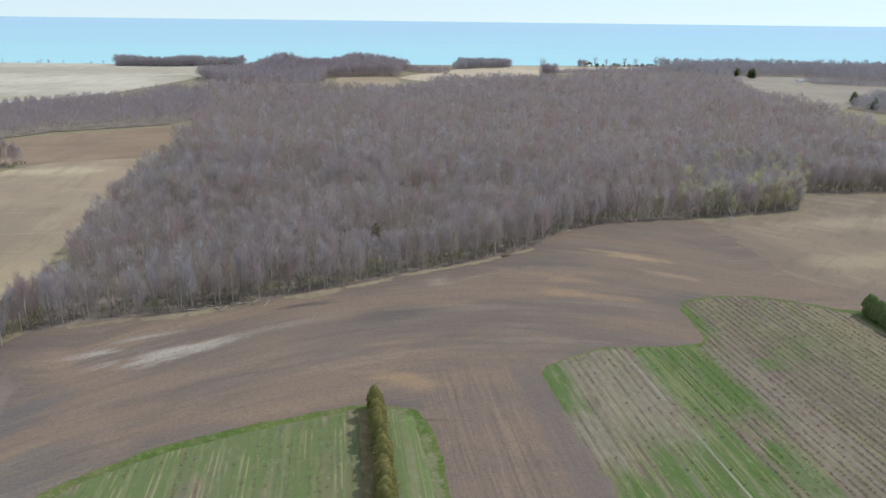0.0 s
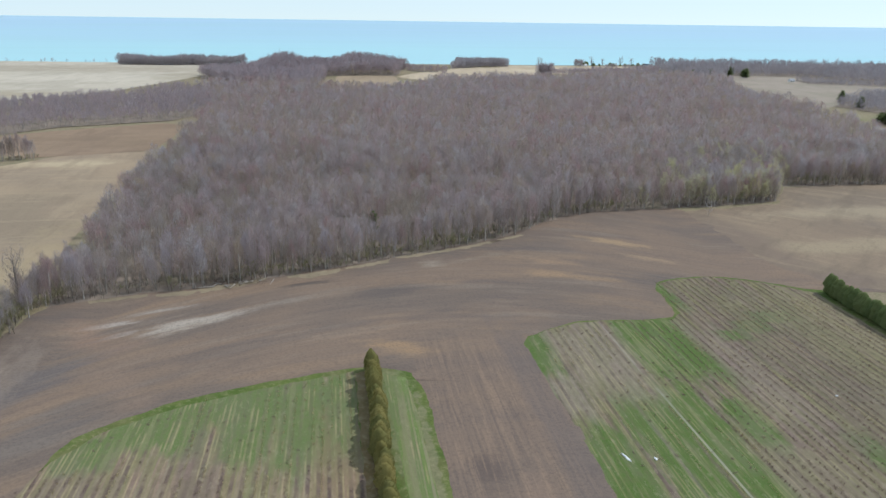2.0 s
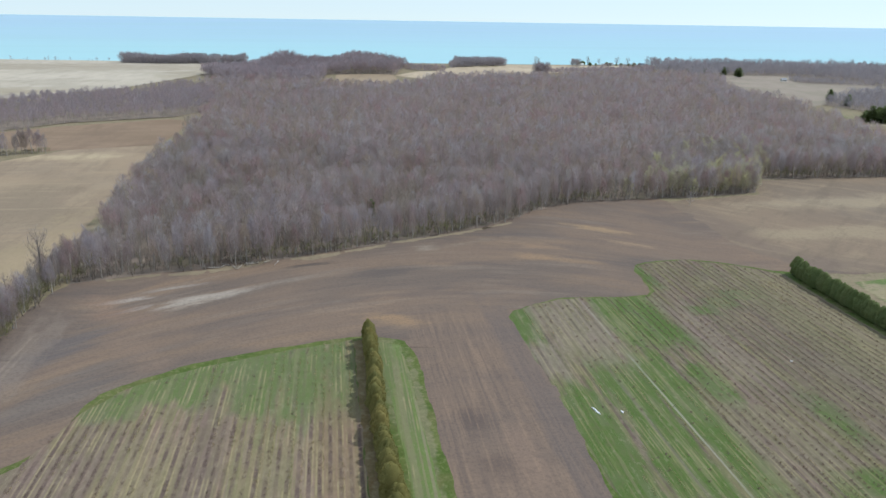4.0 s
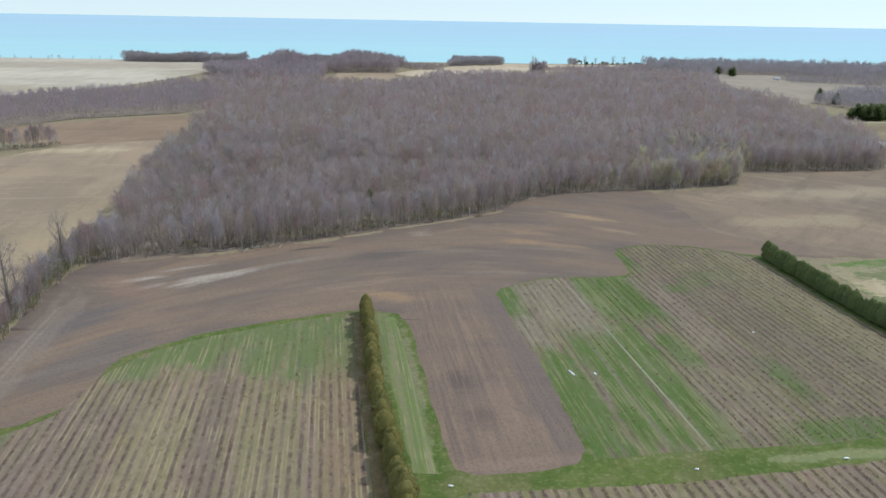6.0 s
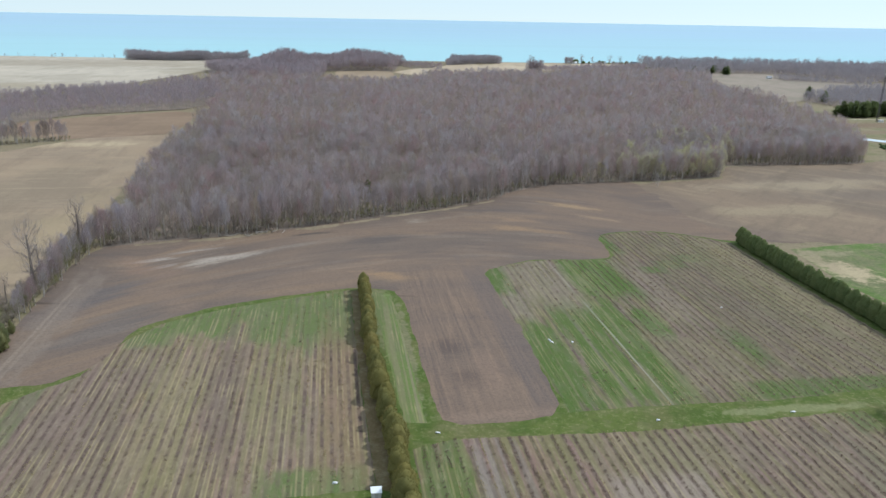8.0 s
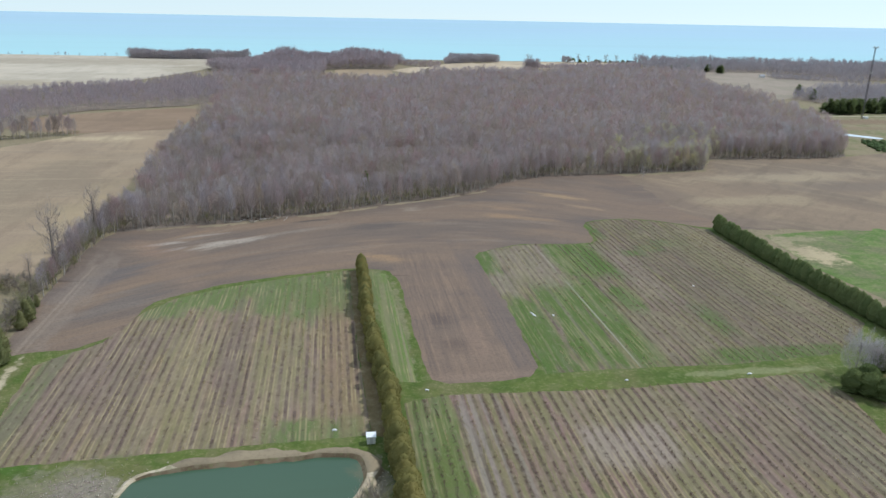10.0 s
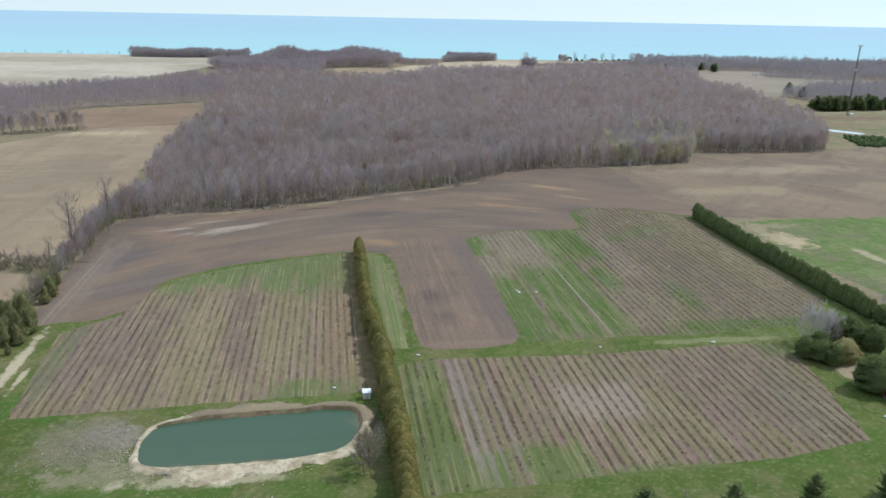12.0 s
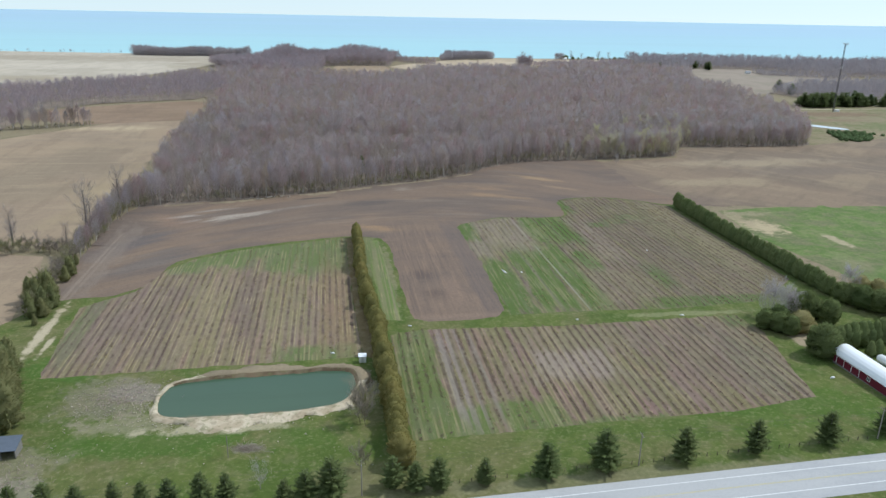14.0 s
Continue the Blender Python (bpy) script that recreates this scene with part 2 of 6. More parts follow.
def mat_rows(name, pitch, phase, soil, between, greens, tans=(), green=(84, 112, 46), weedy=0.5, line=0.5, straw=0.3, even=0.35):
    """A nursery plot: no two rows alike, worked or weedy or gone to dead grass, with greener and barer stretches."""
    m = Mat(name)
    wob = m.noise(25, 2, (1, 0.3, 1))
    w = m.noise(8, 6, (2.2, 0.35, 1), rough=0.7)
    streak = m.noise(4.2, 5, (2.4, 0.10, 1), rough=0.65)
    fine = m.noise(1.7, 6, (1.5, 0.6, 1), rough=0.74)
    x = m.math("ADD", m.math("DIVIDE", m.math("SUBTRACT", m.u, phase), pitch), m.math("MULTIPLY", m.math("SUBTRACT", wob, 0.5), 0.12))
    row = m.math("FLOOR", m.math("ADD", x, 0.5))
    f = m.math("ABSOLUTE", m.math("SUBTRACT", x, row))
    r1, r2, r3 = m.row_noise(row, 40.0, 1.0), m.row_noise(row, 30.0, 2.0), m.row_noise(row, 26.0, 3.0)
    c = m.mix(m.ramp(r1, 0.3, 0.7), srgb(*between), srgb(between[0] + 8, between[1] - 2, between[2] + 8))
    c = m.mix(m.math("MULTIPLY", m.ramp(m.noise(30, 5, (1.4, 0.6, 1)), 0.4, 0.66), 0.4), c, srgb(between[0] + 6, between[1] + 6, between[2] - 6))
    c = m.mix(m.math("MULTIPLY", m.math("MAXIMUM", m.ramp(streak, 0.50, 0.64), m.ramp(r2, 0.56, 0.72)), weedy), c, srgb(118, 115, 78))
    c = m.mix(m.math("MULTIPLY", m.ramp(streak, 0.46, 0.34), 0.45), c, srgb(130, 116, 104))
    g = m.mix(m.ramp(fine, 0.36, 0.64), srgb(*green), srgb(green[0] + 18, green[1] + 8, green[2] + 18))
    g = m.mix(m.math("MULTIPLY", m.ramp(r2, 0.46, 0.70), 0.55), g, srgb(100, 108, 74))
    g = m.mix(m.math("MULTIPLY", m.ramp(streak, 0.54, 0.68), 0.5), g, srgb(128, 126, 92))
    mask = 0.0
    for u0, u1, v0, v1 in greens:
        mask = m.math("MAXIMUM", mask, m.block(u0, u1, v0, v1, w, 0.3, 1.2))
    c = m.mix(m.math("MULTIPLY", mask, 0.9), c, g)
    for u0, u1, v0, v1, col, k in tans:
        c = m.mix(m.math("MULTIPLY", m.block(u0, u1, v0, v1, w, 0.4, 1.5 if u1 - u0 > 4 else 0.9), k), c, srgb(*col))
    bare = m.math("SUBTRACT", 1.0, m.math("MULTIPLY", mask, 0.72))
    broken = m.ramp(m.noise(2.4, 5, (0.6, 0.5, 1), rough=0.68), 0.36, 0.6)
    strong = m.math("ADD", even, m.math("MULTIPLY", m.ramp(r3, 0.28, 0.66), 1.0 - even))
    k = m.math("MULTIPLY", m.ramp(f, 0.30, 0.10), m.math("MULTIPLY", strong, m.math("ADD", 0.45, m.math("MULTIPLY", broken, 0.55))))
    c = m.mix(m.math("MULTIPLY", m.math("MULTIPLY", k, bare), line), c, srgb(*soil))
    dead = m.math("MULTIPLY", m.ramp(m.math("ABSOLUTE", m.math("SUBTRACT", f, 0.30)), 0.13, 0.05), m.ramp(m.row_noise(row, 34.0, 4.0), 0.50, 0.62))
    c = m.mix(m.math("MULTIPLY", m.math("MULTIPLY", dead, m.ramp(m.noise(5.0, 5, (0.6, 0.3, 1)), 0.3, 0.6)), straw), c, srgb(160, 145, 110))
    c = m.mix(m.math("MULTIPLY", m.ramp(fine, 0.52, 0.70), 0.24), c, srgb(88, 82, 62))
    c = m.mix(m.math("MULTIPLY", m.ramp(fine, 0.42, 0.28), 0.24), c, srgb(158, 148, 122))
    return m.done(c, m.noise(0.7, 5, rough=0.7), 0.08, 0.5)


def mat_litter():
    m = Mat("forest_floor")
    c = m.mix(m.ramp(m.noise(12, 5), 0.35, 0.65), srgb(124, 112, 102), srgb(142, 127, 114))
    c = m.mix(m.math("MULTIPLY", m.ramp(m.noise(16, 5), 0.60, 0.76), 0.35), c, srgb(100, 100, 66))
    f = m.noise(1.0, 5)
    return m.done(m.mix(m.math("MULTIPLY", f, 0.35), c, srgb(100, 90, 78)), f, 0.15)


def mat_sand(name="bank_sand", a=(176, 160, 136), b=(198, 184, 160), wet=None):
    m = Mat(name)
    c = m.mix(m.ramp(m.noise(5, 5), 0.35, 0.65), srgb(*a), srgb(*b))
    c = m.mix(m.math("MULTIPLY", m.ramp(m.noise(3, 5), 0.52, 0.7), 0.5), c, srgb(132, 122, 100))
    c = m.mix(m.math("MULTIPLY", m.ramp(m.noise(1.6, 6, rough=0.7), 0.55, 0.7), 0.5), c, srgb(112, 116, 76))
    if wet:
        c = m.mix(m.ramp(m.math("ADD", m.w, m.math("MULTIPLY", m.noise(3, 4), 0.2)), wet + 0.25, wet + 0.05), c, srgb(116, 98, 78))
    f = m.noise(0.5, 5)
    return m.done(c, f, 0.06)


def mat_water(name, a, b, v0, v1, rough=0.12, spec=0.5, axis_noise=300, shallows=()):
    """Cloudy water; shallows and depths differ in colour from v0 to v1 metres out."""
    m = Mat(name, rough, spec)
    sp = m.t.nodes.new("ShaderNodeSeparateXYZ")
    m.t.links.new(m.pos, sp.inputs[0])
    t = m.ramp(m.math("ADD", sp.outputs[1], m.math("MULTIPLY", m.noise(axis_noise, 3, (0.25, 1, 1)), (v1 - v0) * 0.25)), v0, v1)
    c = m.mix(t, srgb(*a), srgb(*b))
    c = m.mix(m.math("MULTIPLY", m.ramp(m.noise(axis_noise * 0.5, 4, (0.12, 1.2, 1)), 0.5, 0.75), 0.3), c, srgb(*[int(q * 0.93) for q in a]))
    for u0, u1, v0, v1, col, k in shallows:
        c = m.mix(m.math("MULTIPLY", m.math("SUBTRACT", 1.0, m.block(u0, u1, v0, v1, m.noise(8, 3), 0.12, 0.25)), k), c, srgb(*col))
    return m.done(c, m.noise(2.5, 3, (0.6, 1.4, 1)), 0.05, 0.25)


def mat_plain(name, col, rough=0.8, spec=0.3, vary=0.25, size=0.6, dark=0.7):
    m = Mat(name, rough, spec)
    c = srgb(*col)
    f = m.noise(size, 5, rough=0.65)
    c2 = m.mix(m.math("MULTIPLY", m.ramp(f, 0.4, 0.72), vary), c, tuple(q * dark for q in c))
    return m.done(c2, f, 0.02, 0.25)


def mat_tinted(name, stops, rough=0.9, soft=0.45):
    """Plants: one plant differs from the next in colour (its own random number or its `tint`)."""
    m = Mat(name, rough, 0.15)
    at = m.t.nodes.new("ShaderNodeAttribute")
    at.attribute_name = "tint"
    ob = m.t.nodes.new("ShaderNodeObjectInfo")
    r = m.math("FRACT", m.math("ADD", at.outputs["Fac"], ob.outputs["Random"]))
    cr = m.t.nodes.new("ShaderNodeValToRGB")
    el = cr.color_ramp.elements
    while len(el) < len(stops):
        el.new(0.5)
    for e, (p, col) in zip(el, stops):
        e.position, e.color = p, (*srgb(*col), 1)
    m.t.links.new(r, cr.inputs[0])
    gi = m.t.nodes.new("ShaderNodeNewGeometry")
    k = m.math("ADD", 0.87, m.math("MULTIPLY", gi.outputs["Random Per Island"], 0.26))
    mul = m.t.nodes.new("ShaderNodeVectorMath")
    mul.operation = "SCALE"
    m.t.links.new(cr.outputs[0], mul.inputs[0]), m.t.links.new(k, mul.inputs["Scale"])
    tr, mx = m.t.nodes.new("ShaderNodeBsdfTranslucent"), m.t.nodes.new("ShaderNodeMixShader")
    mx.inputs[0].default_value = soft
    m.t.links.new(mul.outputs[0], tr.inputs["Color"])
    m.t.links.new(m.b.outputs[0], mx.inputs[1]), m.t.links.new(tr.outputs[0], mx.inputs[2])
    m.t.links.new(mx.outputs[0], m.t.nodes["Material Output"].inputs["Surface"])
    return m.done(mul.outputs[0])


TILLED, LITTER, SAND = mat_tilled(), mat_litter(), mat_sand()
BARK = mat_plain("grey_bark", (174, 166, 157), 0.9, 0.1, 0.6, 1.2, 0.55)
GREY_BARK = mat_plain("weathered_bark", (124, 114, 106), 0.9, 0.1, 0.5, 0.8, 0.6)
DARK_BARK = mat_plain("dark_bark", (92, 82, 72), 0.9, 0.1, 0.5, 0.8, 0.6)
TWIGS = mat_tinted("bare_twigs", [(0.0, (180, 171, 175)), (0.14, (164, 149, 145)), (0.26, (184, 167, 167)), (0.38, (167, 158, 153)), (0.5, (186, 173, 173)), (0.60, (174, 158, 141)),
                                  (0.70, (182, 165, 162)), (0.79, (174, 147, 145)), (0.87, (167, 154, 150)), (0.95, (167, 155, 140)), (1.0, (186, 178, 180))], soft=0.5)
DARK_TWIGS = mat_tinted("dark_twigs", [(0.0, (160, 147, 141)), (0.5, (168, 154, 147)), (1.0, (154, 145, 141))])
# distance haze put into the twig colour: greyer and cooler for the far stands
FAR_HAZE_TWIGS = mat_tinted("grey_haze_twigs", [(0.0, (172, 165, 168)), (0.4, (160, 154, 157)), (0.7, (180, 169, 170)), (1.0, (166, 161, 164))], soft=0.3)
# between near and far twigs: mauve with some of the haze painted in
HILL_HAZE_TWIGS = mat_tinted("mauve_haze_twigs", [(0.0, (174, 162, 165)), (0.4, (162, 150, 152)), (0.7, (178, 160, 161)), (1.0, (166, 156, 159))], soft=0.4)
CATKINS = mat_tinted("budding_twigs", [(0.0, (204, 197, 146)), (0.3, (188, 181, 160)), (0.65, (197, 191, 154)), (1.0, (186, 181, 164))])
PALE_TWIGS = mat_tinted("pale_twigs", [(0.0, (182, 174, 172)), (0.5, (188, 180, 178)), (1.0, (176, 170, 170))])
BRUSH = mat_tinted("brush_twigs", [(0.0, (140, 130, 120)), (0.4, (150, 139, 126)), (0.7, (146, 142, 104)), (1.0, (136, 134, 100))])
ROW_SHRUB = mat_tinted("row_shrub", [(0.0, (132, 114, 102)), (0.5, (142, 122, 110)), (0.85, (122, 106, 96)), (1.0, (138, 128, 98))])
STRAW = mat_tinted("dry_grass", [(0.0, (182, 166, 128)), (0.6, (164, 148, 114)), (1.0, (146, 138, 98))])
STUMP = mat_plain("pale_dead_wood", (186, 176, 162), 0.9, 0.1, 0.5, 1.0, 0.65)
GREEN_LEAF = mat_tinted("green_leaves", [(0.0, (106, 126, 84)), (0.5, (116, 132, 90)), (1.0, (98, 118, 80))])
CEDAR = mat_tinted("cedar_foliage", [(0.0, (152, 143, 86)), (0.4, (142, 137, 84)), (0.7, (157, 146, 90)), (1.0, (132, 130, 80))])
DARK_CEDAR = mat_tinted("dark_cedar_foliage", [(0.0, (118, 130, 82)), (0.5, (126, 135, 88)), (1.0, (110, 123, 78))])
SPRUCE = mat_tinted("spruce_needles", [(0.0, (106, 120, 76)), (0.5, (118, 128, 82)), (1.0, (98, 112, 72))], soft=0.4)
JUNIPER = mat_tinted("juniper_foliage", [(0.0, (132, 136, 92)), (0.5, (144, 142, 98)), (1.0, (122, 128, 88))])
WILLOW = mat_tinted("bronze_foliage", [(0.0, (178, 168, 120)), (1.0, (168, 160, 112))])




# ---- mesh helpers ----
def mesh_of(name, V, F, mats, mi=None, tint=None, smooth=False):
    """A triangle mesh from arrays."""
    V, F = np.asarray(V, np.float32), np.asarray(F, np.int32)
    me = bpy.data.meshes.new(name)
    me.vertices.add(len(V)), me.loops.add(F.size), me.polygons.add(len(F))
    me.vertices.foreach_set("co", V.ravel())
    me.loops.foreach_set("vertex_index", F.ravel())
    me.polygons.foreach_set("loop_start", np.arange(0, F.size, 3, dtype=np.int32))
    for k in mats:
        me.materials.append(k)
    if mi is not None:
        me.polygons.foreach_set("material_index", np.asarray(mi, np.int32))
    if tint is not None:
        me.attributes.new("tint", "FLOAT", "POINT").data.foreach_set("value", np.asarray(tint, np.float32))
    if smooth:
        me.polygons.foreach_set("use_smooth", np.ones(len(F), bool))
    me.update(calc_edges=True)
    return me


def part(name, data, parent, label="", m=None):
    """One mesh as a part of a thing."""
    ob = new(name, data)
    ob.parent = parent
    if m is not None:
        ob.matrix_local = m
    return tagged(ob, label)


def thing(name, label, category, group="", m=None, kind=""):
    ob = new(name)
    ob.empty_display_size = 0.3
    if m is not None:
        ob.matrix_world = m
    return tagged(ob, label, category, group, kind)


def bm_mesh(name, bm, material, smooth=False):
    me = bpy.data.meshes.new(name)
    bm.to_mesh(me), bm.free()
    for k in (material if isinstance(material, (list, tuple)) else [material]):
        me.materials.append(k)
    if smooth:
        me.polygons.foreach_set("use_smooth", np.ones(len(me.polygons), bool))
    return me


def box_bm(bm, x0, x1, y0, y1, z0, z1, bevel=0.0):
    r = bmesh.ops.create_cube(bm, size=1.0)
    for q in r["verts"]:
        q.co = (x0 + (q.co.x + 0.5) * (x1 - x0), y0 + (q.co.y + 0.5) * (y1 - y0), z0 + (q.co.z + 0.5) * (z1 - z0))
    if bevel:
        es = list({e for q in r["verts"] for e in q.link_edges})
        bmesh.ops.bevel(bm, geom=es, offset=bevel, segments=1, affect="EDGES")


def box_mesh(name, x0, x1, y0, y1, z0, z1, material, bevel=0.02):
    bm = bmesh.new()
    box_bm(bm, x0, x1, y0, y1, z0, z1, bevel)
    return bm_mesh(name, bm, material)


def inside(poly, x, y):
    """Which of the points lie in the polygon."""
    x, y = np.asarray(x, float), np.asarray(y, float)
    r = np.zeros(x.shape, bool)
    for (x0, y0), (x1, y1) in zip(poly, poly[1:] + poly[:1]):
        if y0 != y1:
            r ^= ((y0 > y) != (y1 > y)) & (x < (x1 - x0) * (y - y0) / (y1 - y0) + x0)
    return r


def wavy(poly, step, amp, seed=0):
    """The polygon with finer, uneven edges."""
    out = []
    for (x0, y0), (x1, y1) in zip(poly, poly[1:] + poly[:1]):
        n = max(1, int(math.hypot(x1 - x0, y1 - y0) / step))
        for i in range(n):
            x, y = x0 + (x1 - x0) * i / n, y0 + (y1 - y0) * i / n
            q = noise.noise_vector((x / (step * 4), y / (step * 4), seed)) + 0.5 * noise.noise_vector((x / step, y / step, seed + 9))
            out.append((x + amp * q.x, y + amp * q.y))
    return out


def rounded(poly, times=2):
    """Corners cut off, so that the outline swings round."""
    for _ in range(times):
        out = []
        for (x0, y0), (x1, y1) in zip(poly, poly[1:] + poly[:1]):
            out += [(0.75 * x0 + 0.25 * x1, 0.75 * y0 + 0.25 * y1), (0.25 * x0 + 0.75 * x1, 0.25 * y0 + 0.75 * y1)]
        poly = out
    return poly


def drape(name, poly, lift, cell, material, label, category, step=2.5, amp=0.5, level=None, sunk=0.0):
    """A field laid on the land: its outline, cut to cells and set to the land's height."""
    poly = wavy(poly, step, amp, len(name)) if amp else poly
    xs, ys = [p[0] for p in poly], [p[1] for p in poly]
    pts = [Vector(p) for p in poly]
    if level is None:
        X, Y = np.meshgrid(np.arange(min(xs) + cell / 2, max(xs), cell), np.arange(min(ys) + cell / 2, max(ys), cell))
        ok = inside(poly, X.ravel(), Y.ravel())
        pts += [Vector((float(x), float(y))) for x, y in zip(X.ravel()[ok], Y.ravel()[ok])]
    n = len(poly)
    co, _, tri, *_ = geometry.delaunay_2d_cdt(pts, [(i, (i + 1) % n) for i in range(n)], [], 1, 1e-4)
    V = np.array([(q.x, q.y, 0) for q in co])
    V[:, 2] = gz(V[:, 1], V[:, 0]) + lift if level is None else level
    if sunk:
        V[:n, 2] -= sunk
    F = np.array(tri)
    e1, e2 = V[F[:, 1]] - V[F[:, 0]], V[F[:, 2]] - V[F[:, 0]]
    flip = (e1[:, 0] * e2[:, 1] - e1[:, 1] * e2[:, 0]) < 0
    F[flip] = F[flip][:, ::-1]
    return tagged(new(name, mesh_of(name, V, F, [material])), label, category, "", "structure")


# ---- ground and lake ----
def ground_sheet():
    xs = np.unique(np.concatenate([np.arange(-3600, -600, 120), np.arange(-600, 600, 30), np.arange(600, 3601, 120)])).astype(float)
    ys = np.unique(np.concatenate([np.arange(-1500, -150, 90), np.arange(-150, 700, 15), np.arange(700, 1700, 25), np.arange(1700, 1960, 5), [2000, 2200]])).astype(float)
    X, Y = np.meshgrid(xs, ys)
    Z = gz(Y, X)
    past = Y - shore(X)
    Z = np.where(past > 0, np.maximum(Z - past * 1.1, -80), Z)
    n, k = X.shape
    i = np.arange(n * k).reshape(n, k)
    a, b, c, d = i[:-1, :-1].ravel(), i[:-1, 1:].ravel(), i[1:, 1:].ravel(), i[1:, :-1].ravel()
    F = np.concatenate([np.stack([a, b, c], 1), np.stack([a, c, d], 1)])
    me = mesh_of("ground", np.stack([X, Y, Z], -1).reshape(-1, 3), F, [mat_grass("rough_grass", (116, 110, 80), (138, 124, 102), 0.2, 0.45, 0.6)], smooth=True)
    return tagged(new("ground", me), "gently falling rough grass land between the fields", "ground", "", "structure")


def lake():
    bm = bmesh.new()
    far = [bm.verts.new((x, 4290.0, LAKE_Z)) for x in range(-4600, 4601, 400)]
    near = [bm.verts.new((x, 1500.0, LAKE_Z)) for x in (4600, 2000, 0, -2000, -4600)]
    bm.faces.new(far + near)
    bmesh.ops.triangulate(bm, faces=bm.faces[:])
    bmesh.ops.recalc_face_normals(bm, faces=bm.faces[:])
    if bm.faces[:][0].normal.z < 0:
        bmesh.ops.reverse_faces(bm, faces=bm.faces[:])
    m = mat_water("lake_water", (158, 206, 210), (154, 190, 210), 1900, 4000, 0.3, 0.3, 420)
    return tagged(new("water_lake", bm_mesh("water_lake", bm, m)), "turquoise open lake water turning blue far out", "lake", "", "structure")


ground_sheet(), lake()

YARD = mat_grass("mown_grass", (80, 96, 42), (102, 102, 62), 0.42, 0.72, 0.2, [
    (-92, 46, 14, 9, (70, 100, 36), 0.7), (-54, 3, 26, 6, (70, 98, 36), 0.6), (-14, 8, 14, 5, (72, 98, 38), 0.5), (60, -15, 90, 4, (116, 112, 74), 0.6), (-40, -30, 60, 4, (112, 108, 76), 0.6), (130, 30, 30, 10, (72, 98, 34), 0.6),
    (-70, 26, 13, 12, (132, 122, 106), 0.6), (-64, 30, 8, 6, (140, 130, 120), 0.6), (-58, 13, 16, 5, (150, 140, 118), 0.5), (-80, -8, 10, 8, (134, 124, 104), 0.6), (-78, -17, 9, 5, (146, 136, 122), 0.6), (-26, 2, 4, 2, (136, 128, 112), 0.8),
    (-36, 11.5, 19, 2.2, (184, 172, 146), 0.65), (0, 34, 4, 11, (134, 124, 110), 0.8), (2, -12, 9, 8, (122, 114, 88), 0.4), (-112, 70, 1.8, 24, (186, 172, 146), 0.9), (-106, 60, 1.0, 9, (190, 176, 150), 0.8),
    (118, 98, 24, 2.0, (136, 136, 100), 0.6), (150, 76, 4, 9, (166, 148, 126), 0.85), (72, -7, 70, 3, (128, 122, 94), 0.6), (-9, 165, 4, 30, (124, 124, 94), 0.5), (1, 140, 1.4, 34, (136, 128, 104), 0.5)])
TANR = mat_stubble("straw_field", (134, 116, 98), (124, 109, 94), (152, 134, 110), (112, 98, 86), [(250, 400, 60, 14, (160, 144, 120), 0.7), (200, 330, 40, 10, (158, 142, 116), 0.6), (320, 380, 80, 12, (120, 106, 94), 0.7), (156, 320, 12, 60, (122, 105, 92), 0.8), (172, 280, 20, 8, (120, 104, 92), 0.8)], -38.0)
TANL = mat_stubble("tan_field", (156, 136, 113), (147, 128, 108), (166, 147, 122), (140, 124, 107), [(-235, 330, 40, 90, (130, 116, 98), 0.6), (-190, 470, 12, 60, (172, 152, 120), 0.7), (-280, 500, 60, 14, (184, 166, 136), 0.8), (-175, 270, 14, 60, (162, 144, 114), 0.6)])
BROWNL = mat_stubble("brown_field", (134, 113, 93), (144, 122, 101), (126, 106, 89))
PALE = mat_stubble("pale_field", (186, 174, 156), (176, 165, 148), (196, 184, 166), None, [(-700, 1450, 500, 90, (160, 147, 128), 0.75), (-560, 930, 90, 50, (150, 136, 112), 0.6), (-620, 1200, 260, 60, (200, 188, 170), 0.6), (-440, 1300, 40, 120, (150, 138, 116), 0.6)])
PASTURE = mat_grass("pasture_grass", (92, 114, 58), (110, 110, 80), 0.42, 0.68, 0.25, [
    (194, 222, 9, 14, (182, 164, 134), 0.9), (188, 235, 5, 16, (160, 144, 118), 0.7), (223, 200, 3, 12, (176, 160, 134), 0.8), (212, 165, 6, 12, (150, 140, 112), 0.3), (196, 250, 14, 5, (150, 136, 112), 0.7)])

# nursery farm
drape("lawn_nursery", [(-140, -160), (260, -90), (205, 95), (166, 210), (164, 268), (140, 287), (118, 293), (97, 288), (85, 276), (86, 243), (60, 239), (28, 221), (8, 200), (-24, 195), (-60, 182), (-92, 150), (-121, 103), (-135, 60)],
      0.05, 15, YARD, "green grass paths round the nursery plots", "grass")
A_EDGE = [(-97, 37), (-44, 48), (-2, 56), (-12, 112), (-24, 188), (-50, 176), (-68, 166), (-85, 152), (-93, 136), (-96, 110), (-110, 92), (-105, 70)]
B_EDGE = [(31, 214), (41, 223), (52, 230), (62, 232), (88, 234), (93, 241), (91, 272), (102, 279), (118, 283), (138, 277), (156, 265), (162, 212), (168, 172), (172, 138), (150, 112), (114, 103), (69, 97), (49, 93)]
C_EDGE = [(5.5, 73), (16, 78), (68, 84), (134, 97), (138, 81), (135, 35), (107, 25), (73, 19), (41, 12), (16, 7)]
